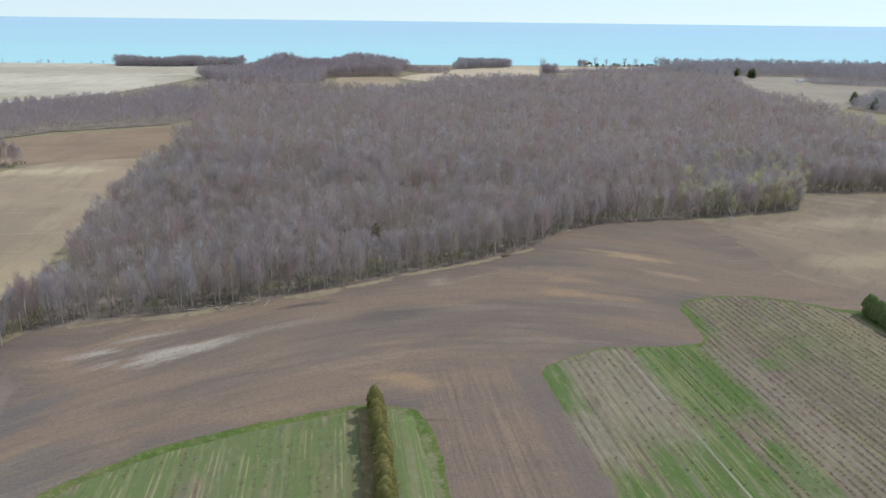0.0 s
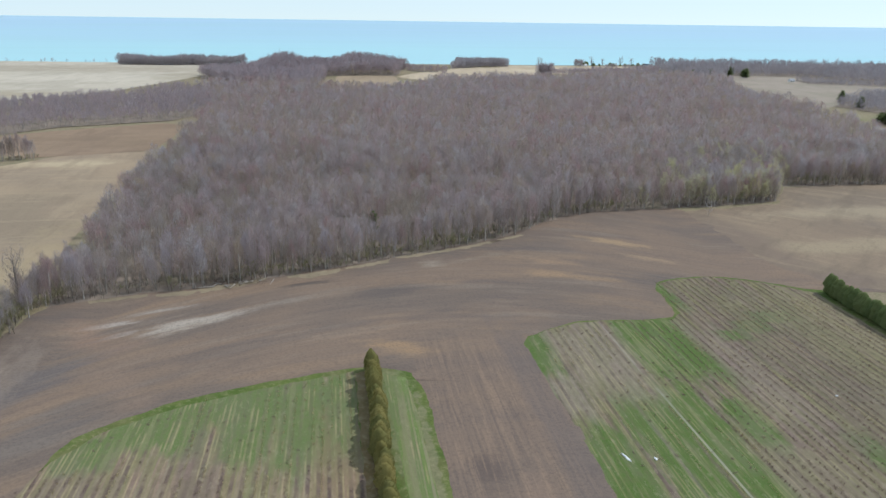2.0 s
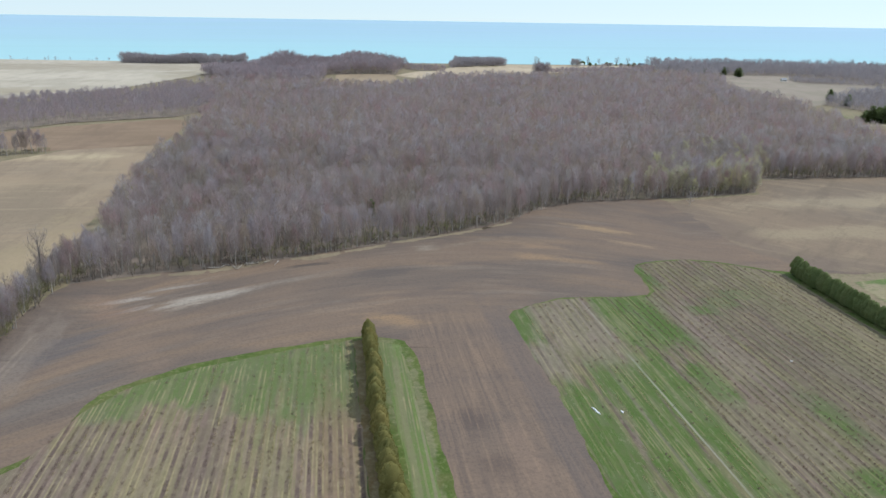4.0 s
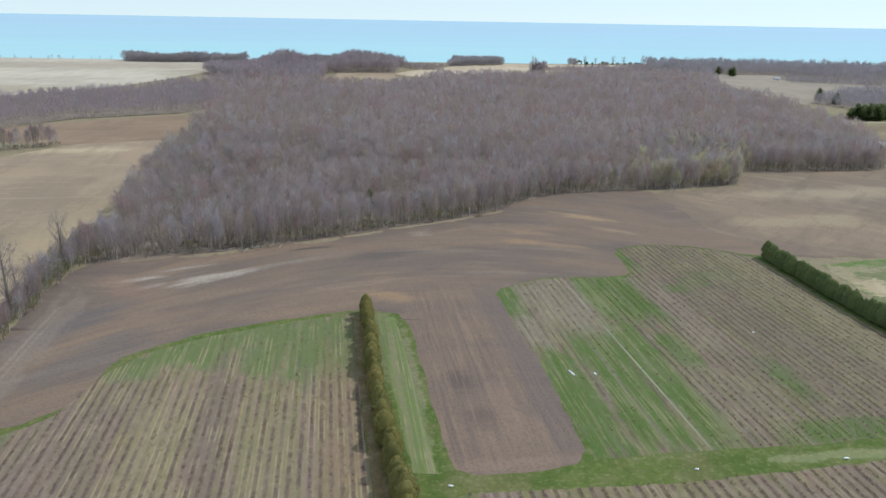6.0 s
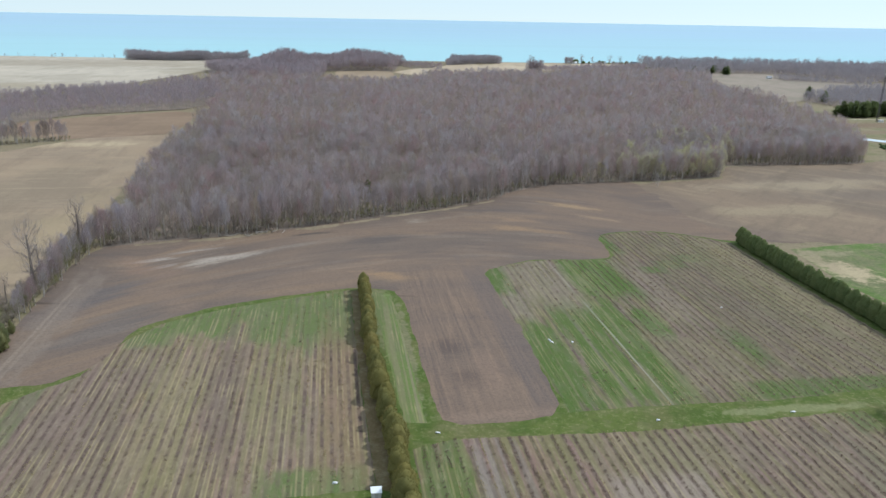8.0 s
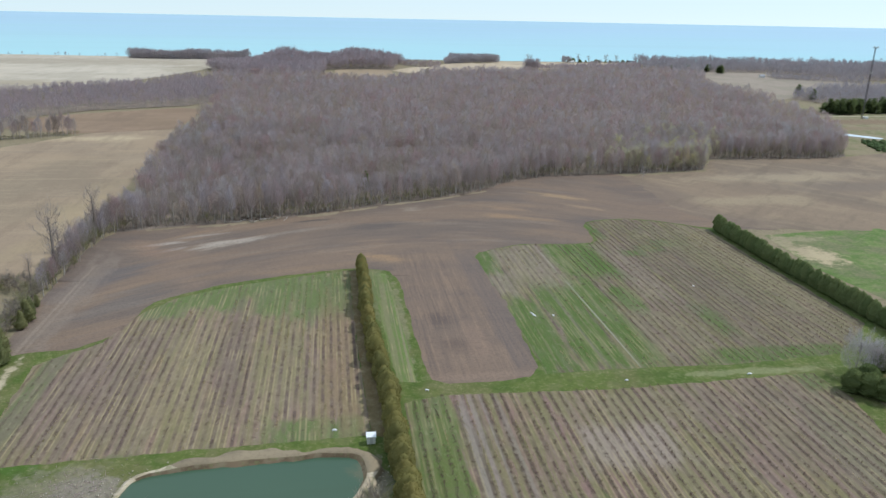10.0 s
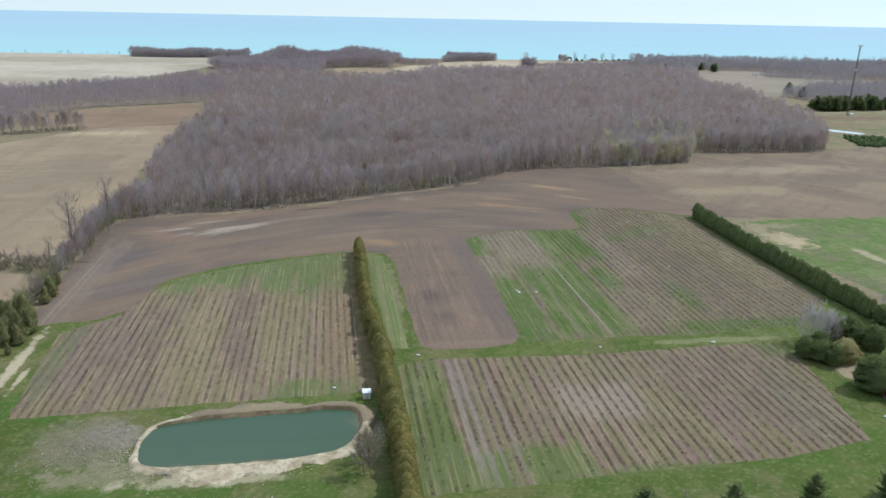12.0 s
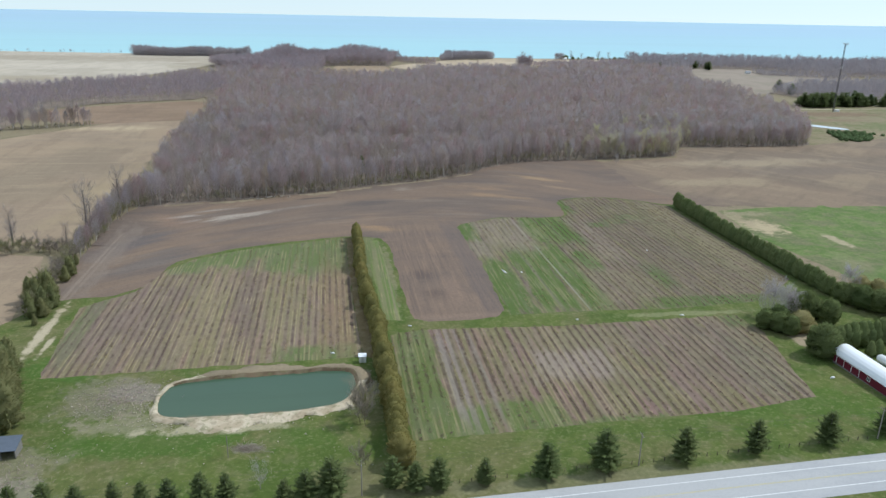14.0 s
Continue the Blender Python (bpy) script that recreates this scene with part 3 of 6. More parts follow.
TIL = [(-122, 98), (-114, 102), (-104, 103), (-96, 113), (-93, 128), (-95, 144), (-86, 155), (-69, 170), (-48, 181), (-24, 191), (-15, 191), (-3, 187),
       (4, 140), (11, 96), (14, 85), (31, 87), (48, 92), (45, 115), (41, 158), (34, 198), (30, 215), (41, 223.8), (52, 231), (62, 233), (88, 235), (92.2, 242), (90.2, 273), (101, 280.2), (118, 284.4), (138.4, 278.6), (157.5, 267.5),
       (196, 266), (190, 272), (165, 279), (154, 316), (149, 358), (140, 401), (124, 399), (86, 391), (55, 367), (40, 345), (14, 325), (-16, 308), (-42, 290), (-62, 279), (-84, 268.5), (-103, 258), (-117, 254), (-132, 246), (-147, 237), (-146, 202), (-140, 173), (-130, 119)]
drape("field_tilled", rounded(TIL, 1), 0.10, 15, TILLED, "bare tilled field of grey-brown soil with pale and orange patches", "field", 2, 0.9, None, 0.04)
drape("plot_west", A_EDGE, 0.16, 15, mat_rows("nursery_rows_west", 2.55, -9.4, (100, 84, 77), (130, 117, 93),
      [(-66, -36, 148, 178), (-40, -14, 160, 186), (-20, 4, 136, 190), (-72, -56, 142, 160), (-20, 5, 50, 66), (-60, -20, 46, 53), (-93, -86, 60, 140), (-34, -18, 140, 168)],
      [(-93, -56, 60, 135, (122, 106, 97), 0.6), (-40, -30, 70, 150, (116, 100, 92), 0.6), (-56, -42, 66, 130, (138, 126, 98), 0.55), (-8, 4, 60, 150, (134, 112, 90), 0.55), (-28, -10, 66, 126, (130, 122, 92), 0.4)],
      (84, 105, 52), 0.5, 0.95, 0.5), "nursery plot of brown rows with weedy grass between", "nursery plot", 1.4, 0.7, None, 0.10)
drape("plot_north_east", B_EDGE, 0.16, 15, mat_rows("nursery_rows_east", 2.65, 1.22, (80, 68, 61), (108, 100, 81),
      [(60, 70, 178, 216), (95, 122, 172, 224), (61, 74, 84, 150), (76, 92, 84, 164), (92, 104, 84, 172), (118, 172, 86, 97), (124, 133, 228, 262), (130, 143, 198, 208), (141, 155, 204, 215), (152, 168, 212, 223), (107, 116, 132, 158), (132, 140, 108, 136), (60, 62, 84, 214)],
      [(70, 94, 164, 216, (136, 124, 108), 0.6), (62, 70, 154, 178, (136, 124, 110), 0.6), (121, 134, 140, 214, (132, 117, 106), 0.6),
       (134, 172, 100, 230, (110, 98, 86), 0.5), (104, 124, 96, 134, (126, 114, 97), 0.5), (174, 192, 120, 245, (132, 122, 97), 0.6), (160, 174, 120, 240, (118, 112, 84), 0.5), (92.9, 93.6, 86, 158, (166, 160, 146), 0.55), (92.6, 93.5, 182, 222, (150, 140, 128), 0.5), (82.6, 83.6, 84, 150, (112, 104, 92), 0.5)],
      (68, 96, 32), 0.6, 0.58, 0.3), "nursery plot of young plant rows with bright green strips", "nursery plot", 1.4, 0.7, None, 0.10)
drape("plot_south_east", C_EDGE, 0.16, 15, mat_rows("nursery_rows_south", 2.87, 50.6, (84, 71, 64), (124, 109, 91),
      [(17, 29, 4, 78), (26, 40, 2, 20), (42, 62, 2, 22), (60, 90, 0, 10), (138, 150, 66, 84)],
      [(31, 33.5, 10, 76, (134, 124, 115), 0.8), (34.5, 36, 10, 76, (134, 124, 115), 0.7), (38, 39, 10, 76, (132, 122, 112), 0.7), (42, 43.5, 10, 76, (130, 120, 110), 0.6), (60, 88, 34, 54, (148, 134, 122), 0.75), (66, 100, 54, 70, (130, 121, 96), 0.6), (84, 100, 20, 34, (126, 118, 92), 0.5), (100, 140, 20, 70, (120, 105, 96), 0.5), (124, 142, 14, 60, (116, 114, 90), 0.5)],
      (80, 101, 43), 0.7, 0.74, 0.35, 0.55), "nursery plot of long brown plant rows beside the hedge", "nursery plot", 1.4, 0.7, None, 0.10)
drape("plot_strip", [(-15, 187), (-8, 185), (-4, 166), (0.5, 138), (7.5, 96), (9, 86), (3, 86), (-4, 124)], 0.16, 15, mat_rows("nursery_rows_strip", 2.4, 3.1, (112, 98, 86), (112, 114, 78),
      [(0, 30, 60, 150), (8, 30, 60, 200)], [(15.2, 17, 90, 176, (132, 124, 98), 0.55), (19.6, 20.4, 84, 150, (142, 132, 108), 0.6), (18, 18.5, 100, 170, (136, 128, 100), 0.5)], (94, 116, 56), 0.6, 0.4, 0.5),
      "narrow strip of weedy rows beside the hedge", "nursery plot", 1.4, 0.5, None, 0.10)
drape("hedge_soil", [(4.6, 54), (-2.0, 56), (-12.0, 112), (-23.5, 187), (-19, 190), (-8.5, 122), (1.5, 73)], 0.20, 15, mat_grass("hedge_litter", (104, 92, 58), (122, 106, 78), 0.3, 0.6, 0.5),
      "bare brown soil strip along the hedge", "soil", 1.4, 0.6, None, 0.14)
# dry grass bank along the wood's foot
BANK = mat_stubble("dead_grass_bank", (142, 128, 106), (130, 117, 97), (152, 137, 112), (116, 106, 84))
for line, out in (([(-131, 243), (-122, 247), (-112, 251)], (0.6, 1.2, 0.4)), ([(-108, 251.5), (-102, 253.5), (-92, 259), (-82, 264.5), (-74, 270.5), (-70, 273)], (0.6, 3.0, 3.4, 3.0, 2.6, 0.4)),
                  ([(-62, 274.5), (-54, 278), (-46, 282.5), (-40, 286)], (0.4, 3.4, 3.0, 0.8)), ([(-38, 287), (-28, 293.5), (-14, 304), (-2, 310.5), (16, 321), (30, 331), (43, 341.5)], (0.6, 1.4, 1.6, 1.2, 1.4, 1.0, 0.4))):
    drape("grass_bank", [(x + 0.45 * o, y - 0.9 * o) for (x, y), o in zip(line, out)] + [(x - 1.0, y + 1.8) for x, y in line[::-1]], 0.30, 12, BANK,
          "strip of dead pale grass at the wood's foot", "grass", 1.0, 1.5, None, 0.2)
drape("pasture", [(182, 256), (205, 263), (247, 274), (340, 282), (360, 120), (213, 100), (200, 144), (184, 203)], 0.12, 15, PASTURE, "green pasture with bare sandy patches", "pasture", 2.5, 0.5, None, 0.08)
drape("field_straw", [(140, 392), (203, 414), (221, 457), (257, 466), (332, 479), (429, 527), (700, 575), (760, 330), (340, 284), (284, 268), (196, 268), (164, 275), (149, 314), (144, 358)],
      0.15, 30, TANR, "dry straw-coloured field with darker bands", "field", 3, 2.5, None, 0.08)

# fields to the left and far
drape("field_tan", [(-500, 330), (-329, 435), (-280, 533), (-222, 555), (-198, 440), (-182, 350), (-163, 272), (-151, 235), (-152, 165), (-181, 166), (-420, 170)], 0.12, 30, TANL, "rolling tan stubble field beside the wood", "field", 5, 1.5)
drape("field_tan_small", [(-400, 150), (-178, 154), (-152, 150), (-140, 118), (-128, 80), (-150, 20), (-400, 40)], 0.12, 30, TANL, "light brown field behind the hedgerow", "field", 4, 1.0)
drape("field_brown", [(-420, 560), (-300, 520), (-222, 557), (-236, 690), (-265, 700), (-346, 640)], 0.18, 30, BROWNL, "brown worked field between tree lines", "field", 5, 1.5)
drape("field_pale", [(-2200, 780), (-544, 790), (-430, 1000), (-400, 1400), (-360, 1675), (-440, 1683), (-1000, 1656), (-2200, 1650)], 0.3, 60, PALE, "pale cropped field above the lake shore", "field", 12, 3)
drape("field_hill", [(-185, 1320), (-85, 1340), (-42, 1035), (-148, 1026)], 0.4, 60, mat_stubble("hill_field", (160, 140, 116), (150, 132, 110), (168, 148, 122)), "small tan field inside the wood", "field", 12, 3)
drape("field_shore", [(-80, 1328), (14, 1585), (60, 1740), (440, 1780), (450, 1640), (330, 1560), (170, 1445), (100, 1215), (0, 1220)], 0.4, 60, mat_stubble("shore_field", (190, 172, 148), (176, 158, 134), (198, 180, 154)), "pale stubble field on the shore", "field", 12, 3)
drape("field_meadow", [(480, 1335), (560, 1500), (680, 1510), (760, 1330), (800, 1160), (655, 1100), (570, 1040), (488, 925), (440, 880), (395, 930), (405, 1060)], 0.4, 60, mat_stubble("meadow_dry", (156, 142, 128), (146, 134, 120), (136, 128, 110)), "dry meadow with scattered bushes", "field", 12, 5, None, 0.3)
drape("meadow_pond", [(340, 486), (430, 530), (700, 580), (900, 850), (540, 805), (440, 880), (395, 890), (388, 690)], 0.4, 40, mat_grass("meadow_green", (112, 113, 76), (142, 128, 104), 0.30, 0.56, 0.45, [(455, 690, 60, 16, (126, 104, 86), 0.85), (430, 640, 40, 10, (132, 112, 92), 0.7), (440, 730, 90, 3, (178, 166, 146), 0.8), (500, 600, 60, 30, (98, 112, 66), 0.6), (420, 545, 40, 10, (150, 132, 108), 0.6)]), "rough olive meadow round a pool", "field", 8, 4, None, 0.36)

# woods' floor
WOOD = [(-145, 238), (-131, 245), (-116, 252.5), (-101, 256), (-82, 266.5), (-61, 277), (-40, 288), (-14, 306), (16, 323), (43, 344), (58, 365), (88, 388), (126, 396.5), (158, 404.5), (204, 419), (212, 440), (222, 461), (274, 467), (328, 476), (340, 486), (384, 600), (400, 690), (404, 780), (420, 900),
        (414, 980), (424, 1100), (490, 1300), (330, 1360), (110, 1215), (0, 1225), (-40, 1040), (-150, 1030), (-260, 1090), (-330, 1000), (-252, 820), (-219, 653), (-201, 552), (-187, 445), (-171, 356), (-152, 275)]
WOODS_FAR = [[(-300, 1090), (-185, 1095), (-200, 1320), (-80, 1340), (-70, 1480), (-270, 1480), (-420, 1300)],
             [(-460, 420), (-350, 470), (-380, 610), (-345, 665), (-262, 715), (-240, 800), (-300, 960), (-345, 1010), (-395, 900), (-545, 720), (-700, 590)],
             [(-674, 1592), (-585, 1588), (-426, 1640), (-430, 1672), (-676, 1632)],
             [(15, 1590), (140, 1660), (140, 1730), (30, 1720)],
             [(440, 1480), (490, 1345), (560, 1500), (680, 1500), (760, 1330), (900, 1290), (1150, 1300), (1180, 1800), (560, 1815), (480, 1805), (462, 1650)],
             [(485, 925), (503, 860), (540, 810), (600, 800), (760, 830), (900, 1180), (760, 1150), (655, 1100), (570, 1040)],
             [(-95, 1430), (5, 1480), (5, 1500), (-95, 1452)], [(640, 1400), (625, 1300), (760, 1240), (770, 1290)]]
drape("forest_floor", WOOD, 0.2, 30, LITTER, "leaf litter under the bare wood", "forest floor", 4, 1.8, None, 0.15)
for p in WOODS_FAR:
    drape("forest_floor", p, 0.5, 80, LITTER, "leaf litter under a far wood", "forest floor", 20, 3)


# ---- bare trees ----
def tube(p0, p1, r0, r1, sides):
    """A tapered stick as triangles."""
    p0, p1 = np.asarray(p0, float), np.asarray(p1, float)
    d = (p1 - p0) / (np.linalg.norm(p1 - p0) + 1e-9)
    a = np.cross(d, (0.3, 1, 0.2))
    a /= np.linalg.norm(a)
    b = np.cross(d, a)
    t = np.arange(sides) * 2 * math.pi / sides
    ring = np.cos(t)[:, None] * a + np.sin(t)[:, None] * b
    V = np.concatenate([p0 + ring * r0, p1 + ring * r1])
    F = []
    for i in range(sides):
        j = (i + 1) % sides
        F += [(i, j, sides + j), (i, sides + j, sides + i)]
    return V, np.array(F)


def join(bits):
    Vs, Fs, n = [], [], 0
    for V, F in bits:
        Vs.append(V), Fs.append(F + n)
        n += len(V)
    return np.concatenate(Vs), np.concatenate(Fs)


def slivers(rng, P, D, length, width):
    """Thin triangles from points P along D."""
    n = len(P)
    side = np.cross(D, rng.normal(size=(n, 3)))
    side /= np.linalg.norm(side, axis=1)[:, None] + 1e-9
    L, W = length * rng.uniform(0.6, 1.4, (n, 1)), width * rng.uniform(0.6, 1.4, (n, 1))
    V = np.stack([P - side * W / 2, P + side * W / 2, P + D * L], 1).reshape(-1, 3)
    return V, np.arange(3 * n).reshape(n, 3)


def bare_tree(seed, h=17.0, spread=3.6, twigs=420, limbs=8, sides=4, tw=(2.2, 0.13), low=0.34, lean=0.6, rise=(0.7, 1.6), fan=0.7, upright=0.45, stout=1.0, puff=0.0, deep=0.2):
    """Trunk, and crown of limbs and twigs, as two sets of triangles."""
    rng = np.random.default_rng(seed)
    top = np.array([rng.normal(0, lean), rng.normal(0, lean), h * 0.88])
    mid = top * np.array([0.35, 0.35, 0.5]) + np.array([rng.normal(0, 0.25), rng.normal(0, 0.25), 0])
    r = h * 0.0125 * stout
    trunk = join([tube((0, 0, -0.4), mid, r, r * 0.75, sides), tube(mid, top, r * 0.75, r * 0.18, sides)])
    bits, tips, dirs = [], [], []
    for i in range(limbs):
        f = low + (0.86 - low) * (i + rng.uniform(0, 0.8)) / limbs
        base = mid * (f / 0.5) if f < 0.5 else mid + (top - mid) * (f * h - mid[2]) / (top[2] - mid[2])
        a = i * 2.4 + rng.uniform(-0.5, 0.5)
        ln = spread * (1.15 - 0.55 * abs(f - 0.5) * 1.6) * rng.uniform(0.75, 1.15)
        up = rng.uniform(*rise)
        d = np.array([math.cos(a), math.sin(a), up])
        d /= np.linalg.norm(d)
        tip = base + d * ln * 1.3
        bits.append(tube(base, tip, r * 0.42 * (1.1 - f), r * 0.08, 3))
        k = twigs // (limbs + 2)
        s = rng.uniform(0.25, 1.05, k)
        tips.append(base + (tip - base) * s[:, None] + rng.normal(0, 0.035 * h, (k, 3)))
        dirs.append(d * 0.8 + rng.normal(0, fan, (k, 3)) + (0, 0, upright))
    k = 2 * (twigs // (limbs + 2))
    s = rng.uniform(0.0, 1.0, k)
    tips.append(mid + (top - mid) * (0.35 + 0.65 * s)[:, None])
    dirs.append(np.stack([rng.normal(0, 0.8, k), rng.normal(0, 0.8, k), rng.uniform(0.3, 1.3, k)], 1))
    P, D = np.concatenate(tips), np.concatenate(dirs)
    if puff:
        k = int(len(P) * puff)
        f = rng.beta(1.5, 1.15, k)
        a = rng.uniform(0, 2 * math.pi, k)
        w = spread * np.sin(math.pi * np.clip(f * 0.86 + 0.1, 0, 1)) ** 0.7 * np.sqrt(rng.uniform(0.25, 1.0, k))
        q = np.stack([np.cos(a), np.sin(a), np.zeros(k)], 1)
        P[:k] = top * (0.7, 0.7, 0) + q * w[:, None] + np.stack([0 * f, 0 * f, h * (0.9 - 2 * deep + 2 * deep * f - 0.06)], 1)
        D[:k] = q * 0.38 + rng.normal(0, 0.24, (k, 3)) + (0, 0, 1.0)
    D /= np.linalg.norm(D, axis=1)[:, None]
    bits.append(slivers(rng, P, D, *tw))
    return trunk, join(bits)


def scatter(poly, gap, seed, keep=1.0):
    """Uneven places about `gap` metres apart inside an outline."""
    rng = np.random.default_rng(seed)
    xs, ys = [p[0] for p in poly], [p[1] for p in poly]
    X, Y = np.meshgrid(np.arange(min(xs), max(xs), gap), np.arange(min(ys), max(ys), gap * 0.87))
    X, Y = X.astype(float), Y.astype(float)
    X[::2] += gap / 2
    x, y = X.ravel() + rng.uniform(-0.42, 0.42, X.size) * gap, Y.ravel() + rng.uniform(-0.42, 0.42, X.size) * gap
    ok = inside(poly, x, y) & (rng.uniform(size=x.size) < keep)
    return x[ok], y[ok], rng


def stuff_trees(name, x, y, rng, protos, mats, label, hs=(0.56, 1.24), sink=0.0):
    """Many trees in one mesh, for woods that nobody could count."""
    Vs, Fs, Ms, Ts, n = [], [], [], [], 0
    pick = rng.integers(0, len(protos), len(x))
    ang, sc, wd = rng.uniform(0, 6.28, len(x)), rng.uniform(*hs, len(x)), rng.uniform(0.85, 1.25, len(x))
    stand = np.array([noise.noise((float(a) / 38, float(b) / 38, 2.0)) for a, b in zip(x, y)])
    tint = np.clip(0.5 + 1.0 * stand + rng.normal(0, 0.17, len(x)), 0.0, 0.999)
    sc = sc * (1 + 0.28 * np.array([noise.noise((float(a) / 55, float(b) / 55, 7.0)) for a, b in zip(x, y)]))
    z = gz(y, x) + 0.2 - sink
    for k, ((tv, tf), (cv, cf)) in enumerate(protos):
        V, F = np.concatenate([tv, cv]), np.concatenate([tf, cf + len(tv)])
        M = np.concatenate([np.zeros(len(tf), int), np.ones(len(cf), int)])
        w = np.where(pick == k)[0]
        c, s = np.cos(ang[w])[:, None], np.sin(ang[w])[:, None]
        hx, hz = (sc[w] * wd[w])[:, None], sc[w][:, None]
        W = np.stack([(V[:, 0] * c - V[:, 1] * s) * hx + x[w][:, None], (V[:, 0] * s + V[:, 1] * c) * hx + y[w][:, None], V[:, 2] * hz + z[w][:, None]], -1)
        Vs.append(W.reshape(-1, 3))
        Fs.append((F[None] + (np.arange(len(w)) * len(V))[:, None, None]).reshape(-1, 3) + n)
        Ms.append(np.tile(M, len(w))), Ts.append(np.repeat(tint[w], len(V)))
        n += len(w) * len(V)
    me = mesh_of(name, np.concatenate(Vs), np.concatenate(Fs), mats, np.concatenate(Ms), np.concatenate(Ts))
    return tagged(new(name, me), label, "woodland", "", "stuff")


def tree_kind(name, seeds, mats, **kw):
    """Meshes for trees that stand singly."""
    out = []
    for s in seeds:
        (tv, tf), (cv, cf) = bare_tree(s, **kw)
        out.append((mesh_of(name + "_trunk", tv, tf, [mats[0]]), mesh_of(name + "_crown", cv, cf, [mats[1]])))
    return out


def plant_tree(kind, x, y, scale, turn, label, group="", name="tree", category="tree", wide=1.0, sink=0.0):
    t = thing(name, label, category, group, pose(x, y, float(gz(y)) - sink, 0, 0, turn) @ Matrix.Diagonal((scale * wide, scale * wide, scale, 1)))
    part("trunk", kind[0], t), part("crown", kind[1], t)
    return t


def near_line(x, y, line):
    """Distance to a broken line."""
    d = np.full(np.shape(x), 1e9)
    for (x0, y0), (x1, y1) in zip(line, line[1:]):
        L2 = (x1 - x0) ** 2 + (y1 - y0) ** 2
        t = np.clip(((x - x0) * (x1 - x0) + (y - y0) * (y1 - y0)) / L2, 0, 1)
        d = np.minimum(d, np.hypot(x - x0 - t * (x1 - x0), y - y0 - t * (y1 - y0)))
    return d


EDGE_TREES = tree_kind("edge_tree", range(20, 30), [BARK, TWIGS], h=18.0, spread=2.7, twigs=950, limbs=8, sides=5, tw=(1.9, 0.075), low=0.36, rise=(1.2, 2.6), fan=0.4, upright=0.9, stout=1.3, puff=0.72, deep=0.31)
BUD_TREES = tree_kind("budding_tree", range(40, 43), [BARK, CATKINS], h=14.0, spread=3.2, twigs=640, limbs=9, sides=5, tw=(1.1, 0.2), low=0.22, puff=0.6, deep=0.32)
LONE_TREES = tree_kind("lone_tree", range(50, 53), [GREY_BARK, DARK_TWIGS], h=18.0, spread=4.6, twigs=620, limbs=14, sides=5, tw=(1.8, 0.08), low=0.22, stout=2.1, upright=0.8, rise=(0.9, 2.0))
BRUSH_KINDS = tree_kind("brush", range(60, 65), [DARK_BARK, BRUSH], h=5.0, spread=2.2, twigs=260, limbs=6, sides=3, tw=(1.3, 0.09), low=0.1, upright=0.8)
MID_TREES = [bare_tree(s, h=17.5, spread=2.9, twigs=200, limbs=4, sides=3, tw=(2.3, 0.13), low=0.4, rise=(1.2, 2.6), fan=0.4, upright=0.9, stout=1.3, puff=0.82, deep=0.28) for s in range(100, 112)]
BAND_TREES = [bare_tree(s, h=17.0, spread=3.4, twigs=92, limbs=2, sides=3, tw=(2.7, 0.27), low=0.3, rise=(1.2, 2.6), fan=0.4, upright=0.9, puff=0.9, deep=0.28) for s in range(160, 168)]
FAR_TREES = [bare_tree(s, h=17.0, spread=3.9, twigs=64, limbs=1, sides=3, tw=(3.0, 0.5), low=0.1, fan=0.4, upright=0.8, puff=0.95, deep=0.34) for s in range(120, 130)]
UNDER = [bare_tree(s, h=6.0, spread=2.2, twigs=56, limbs=3, sides=3, tw=(1.3, 0.16), low=0.05, upright=0.8) for s in range(140, 146)]

FRONT = WOOD[:20]
wx, wy, wr = scatter(WOOD, 5.3, 7, 0.94)
d_front = near_line(wx, wy, FRONT)
single = (d_front < 9) & (d_front > 1.0)
for x, y in zip(wx[single], wy[single]):
    bud = 150 < x < 210 and wr.uniform() < 0.25
    kind = BUD_TREES[wr.integers(3)] if bud else EDGE_TREES[wr.integers(10)]
    plant_tree(kind, x, y, wr.uniform(0.72, 1.12), wr.uniform(0, 360),
               "young tree with yellow-green buds at the wood's edge" if bud else "tall leafless grey tree at the wood's edge", "trees along the wood's edge", wide=wr.uniform(0.85, 1.2))
mid = (d_front >= 9) & (wy < 540)
stuff_trees("woodland", wx[mid], wy[mid], wr, MID_TREES, [BARK, TWIGS], "dense leafless grey-brown wood in early spring")
fx, fy, fr = scatter(WOOD, 8.1, 8, 0.97)
far = (fy >= 540) & (fy < 850)
stuff_trees("woodland_back", fx[far], fy[far], fr, BAND_TREES, [BARK, TWIGS], "leafless wood in the middle distance")
fx, fy, fr = scatter(WOOD, 8.4, 18, 0.95)
far = fy >= 850
stuff_trees("woodland_far", fx[far], fy[far], fr, FAR_TREES, [BARK, TWIGS], "leafless wood reaching back towards the lake")
ux, uy, ur = scatter(WOOD, 3.1, 9, 0.9)
ud = near_line(ux, uy, FRONT)
low = (ud < 10) | ((ud < 40) & (ur.uniform(size=len(ux)) < 0.3))
stuff_trees("undergrowth", ux[low], uy[low], ur, UNDER, [DARK_BARK, BRUSH], "bare brown undergrowth at the wood's foot", (0.35, 1.15))
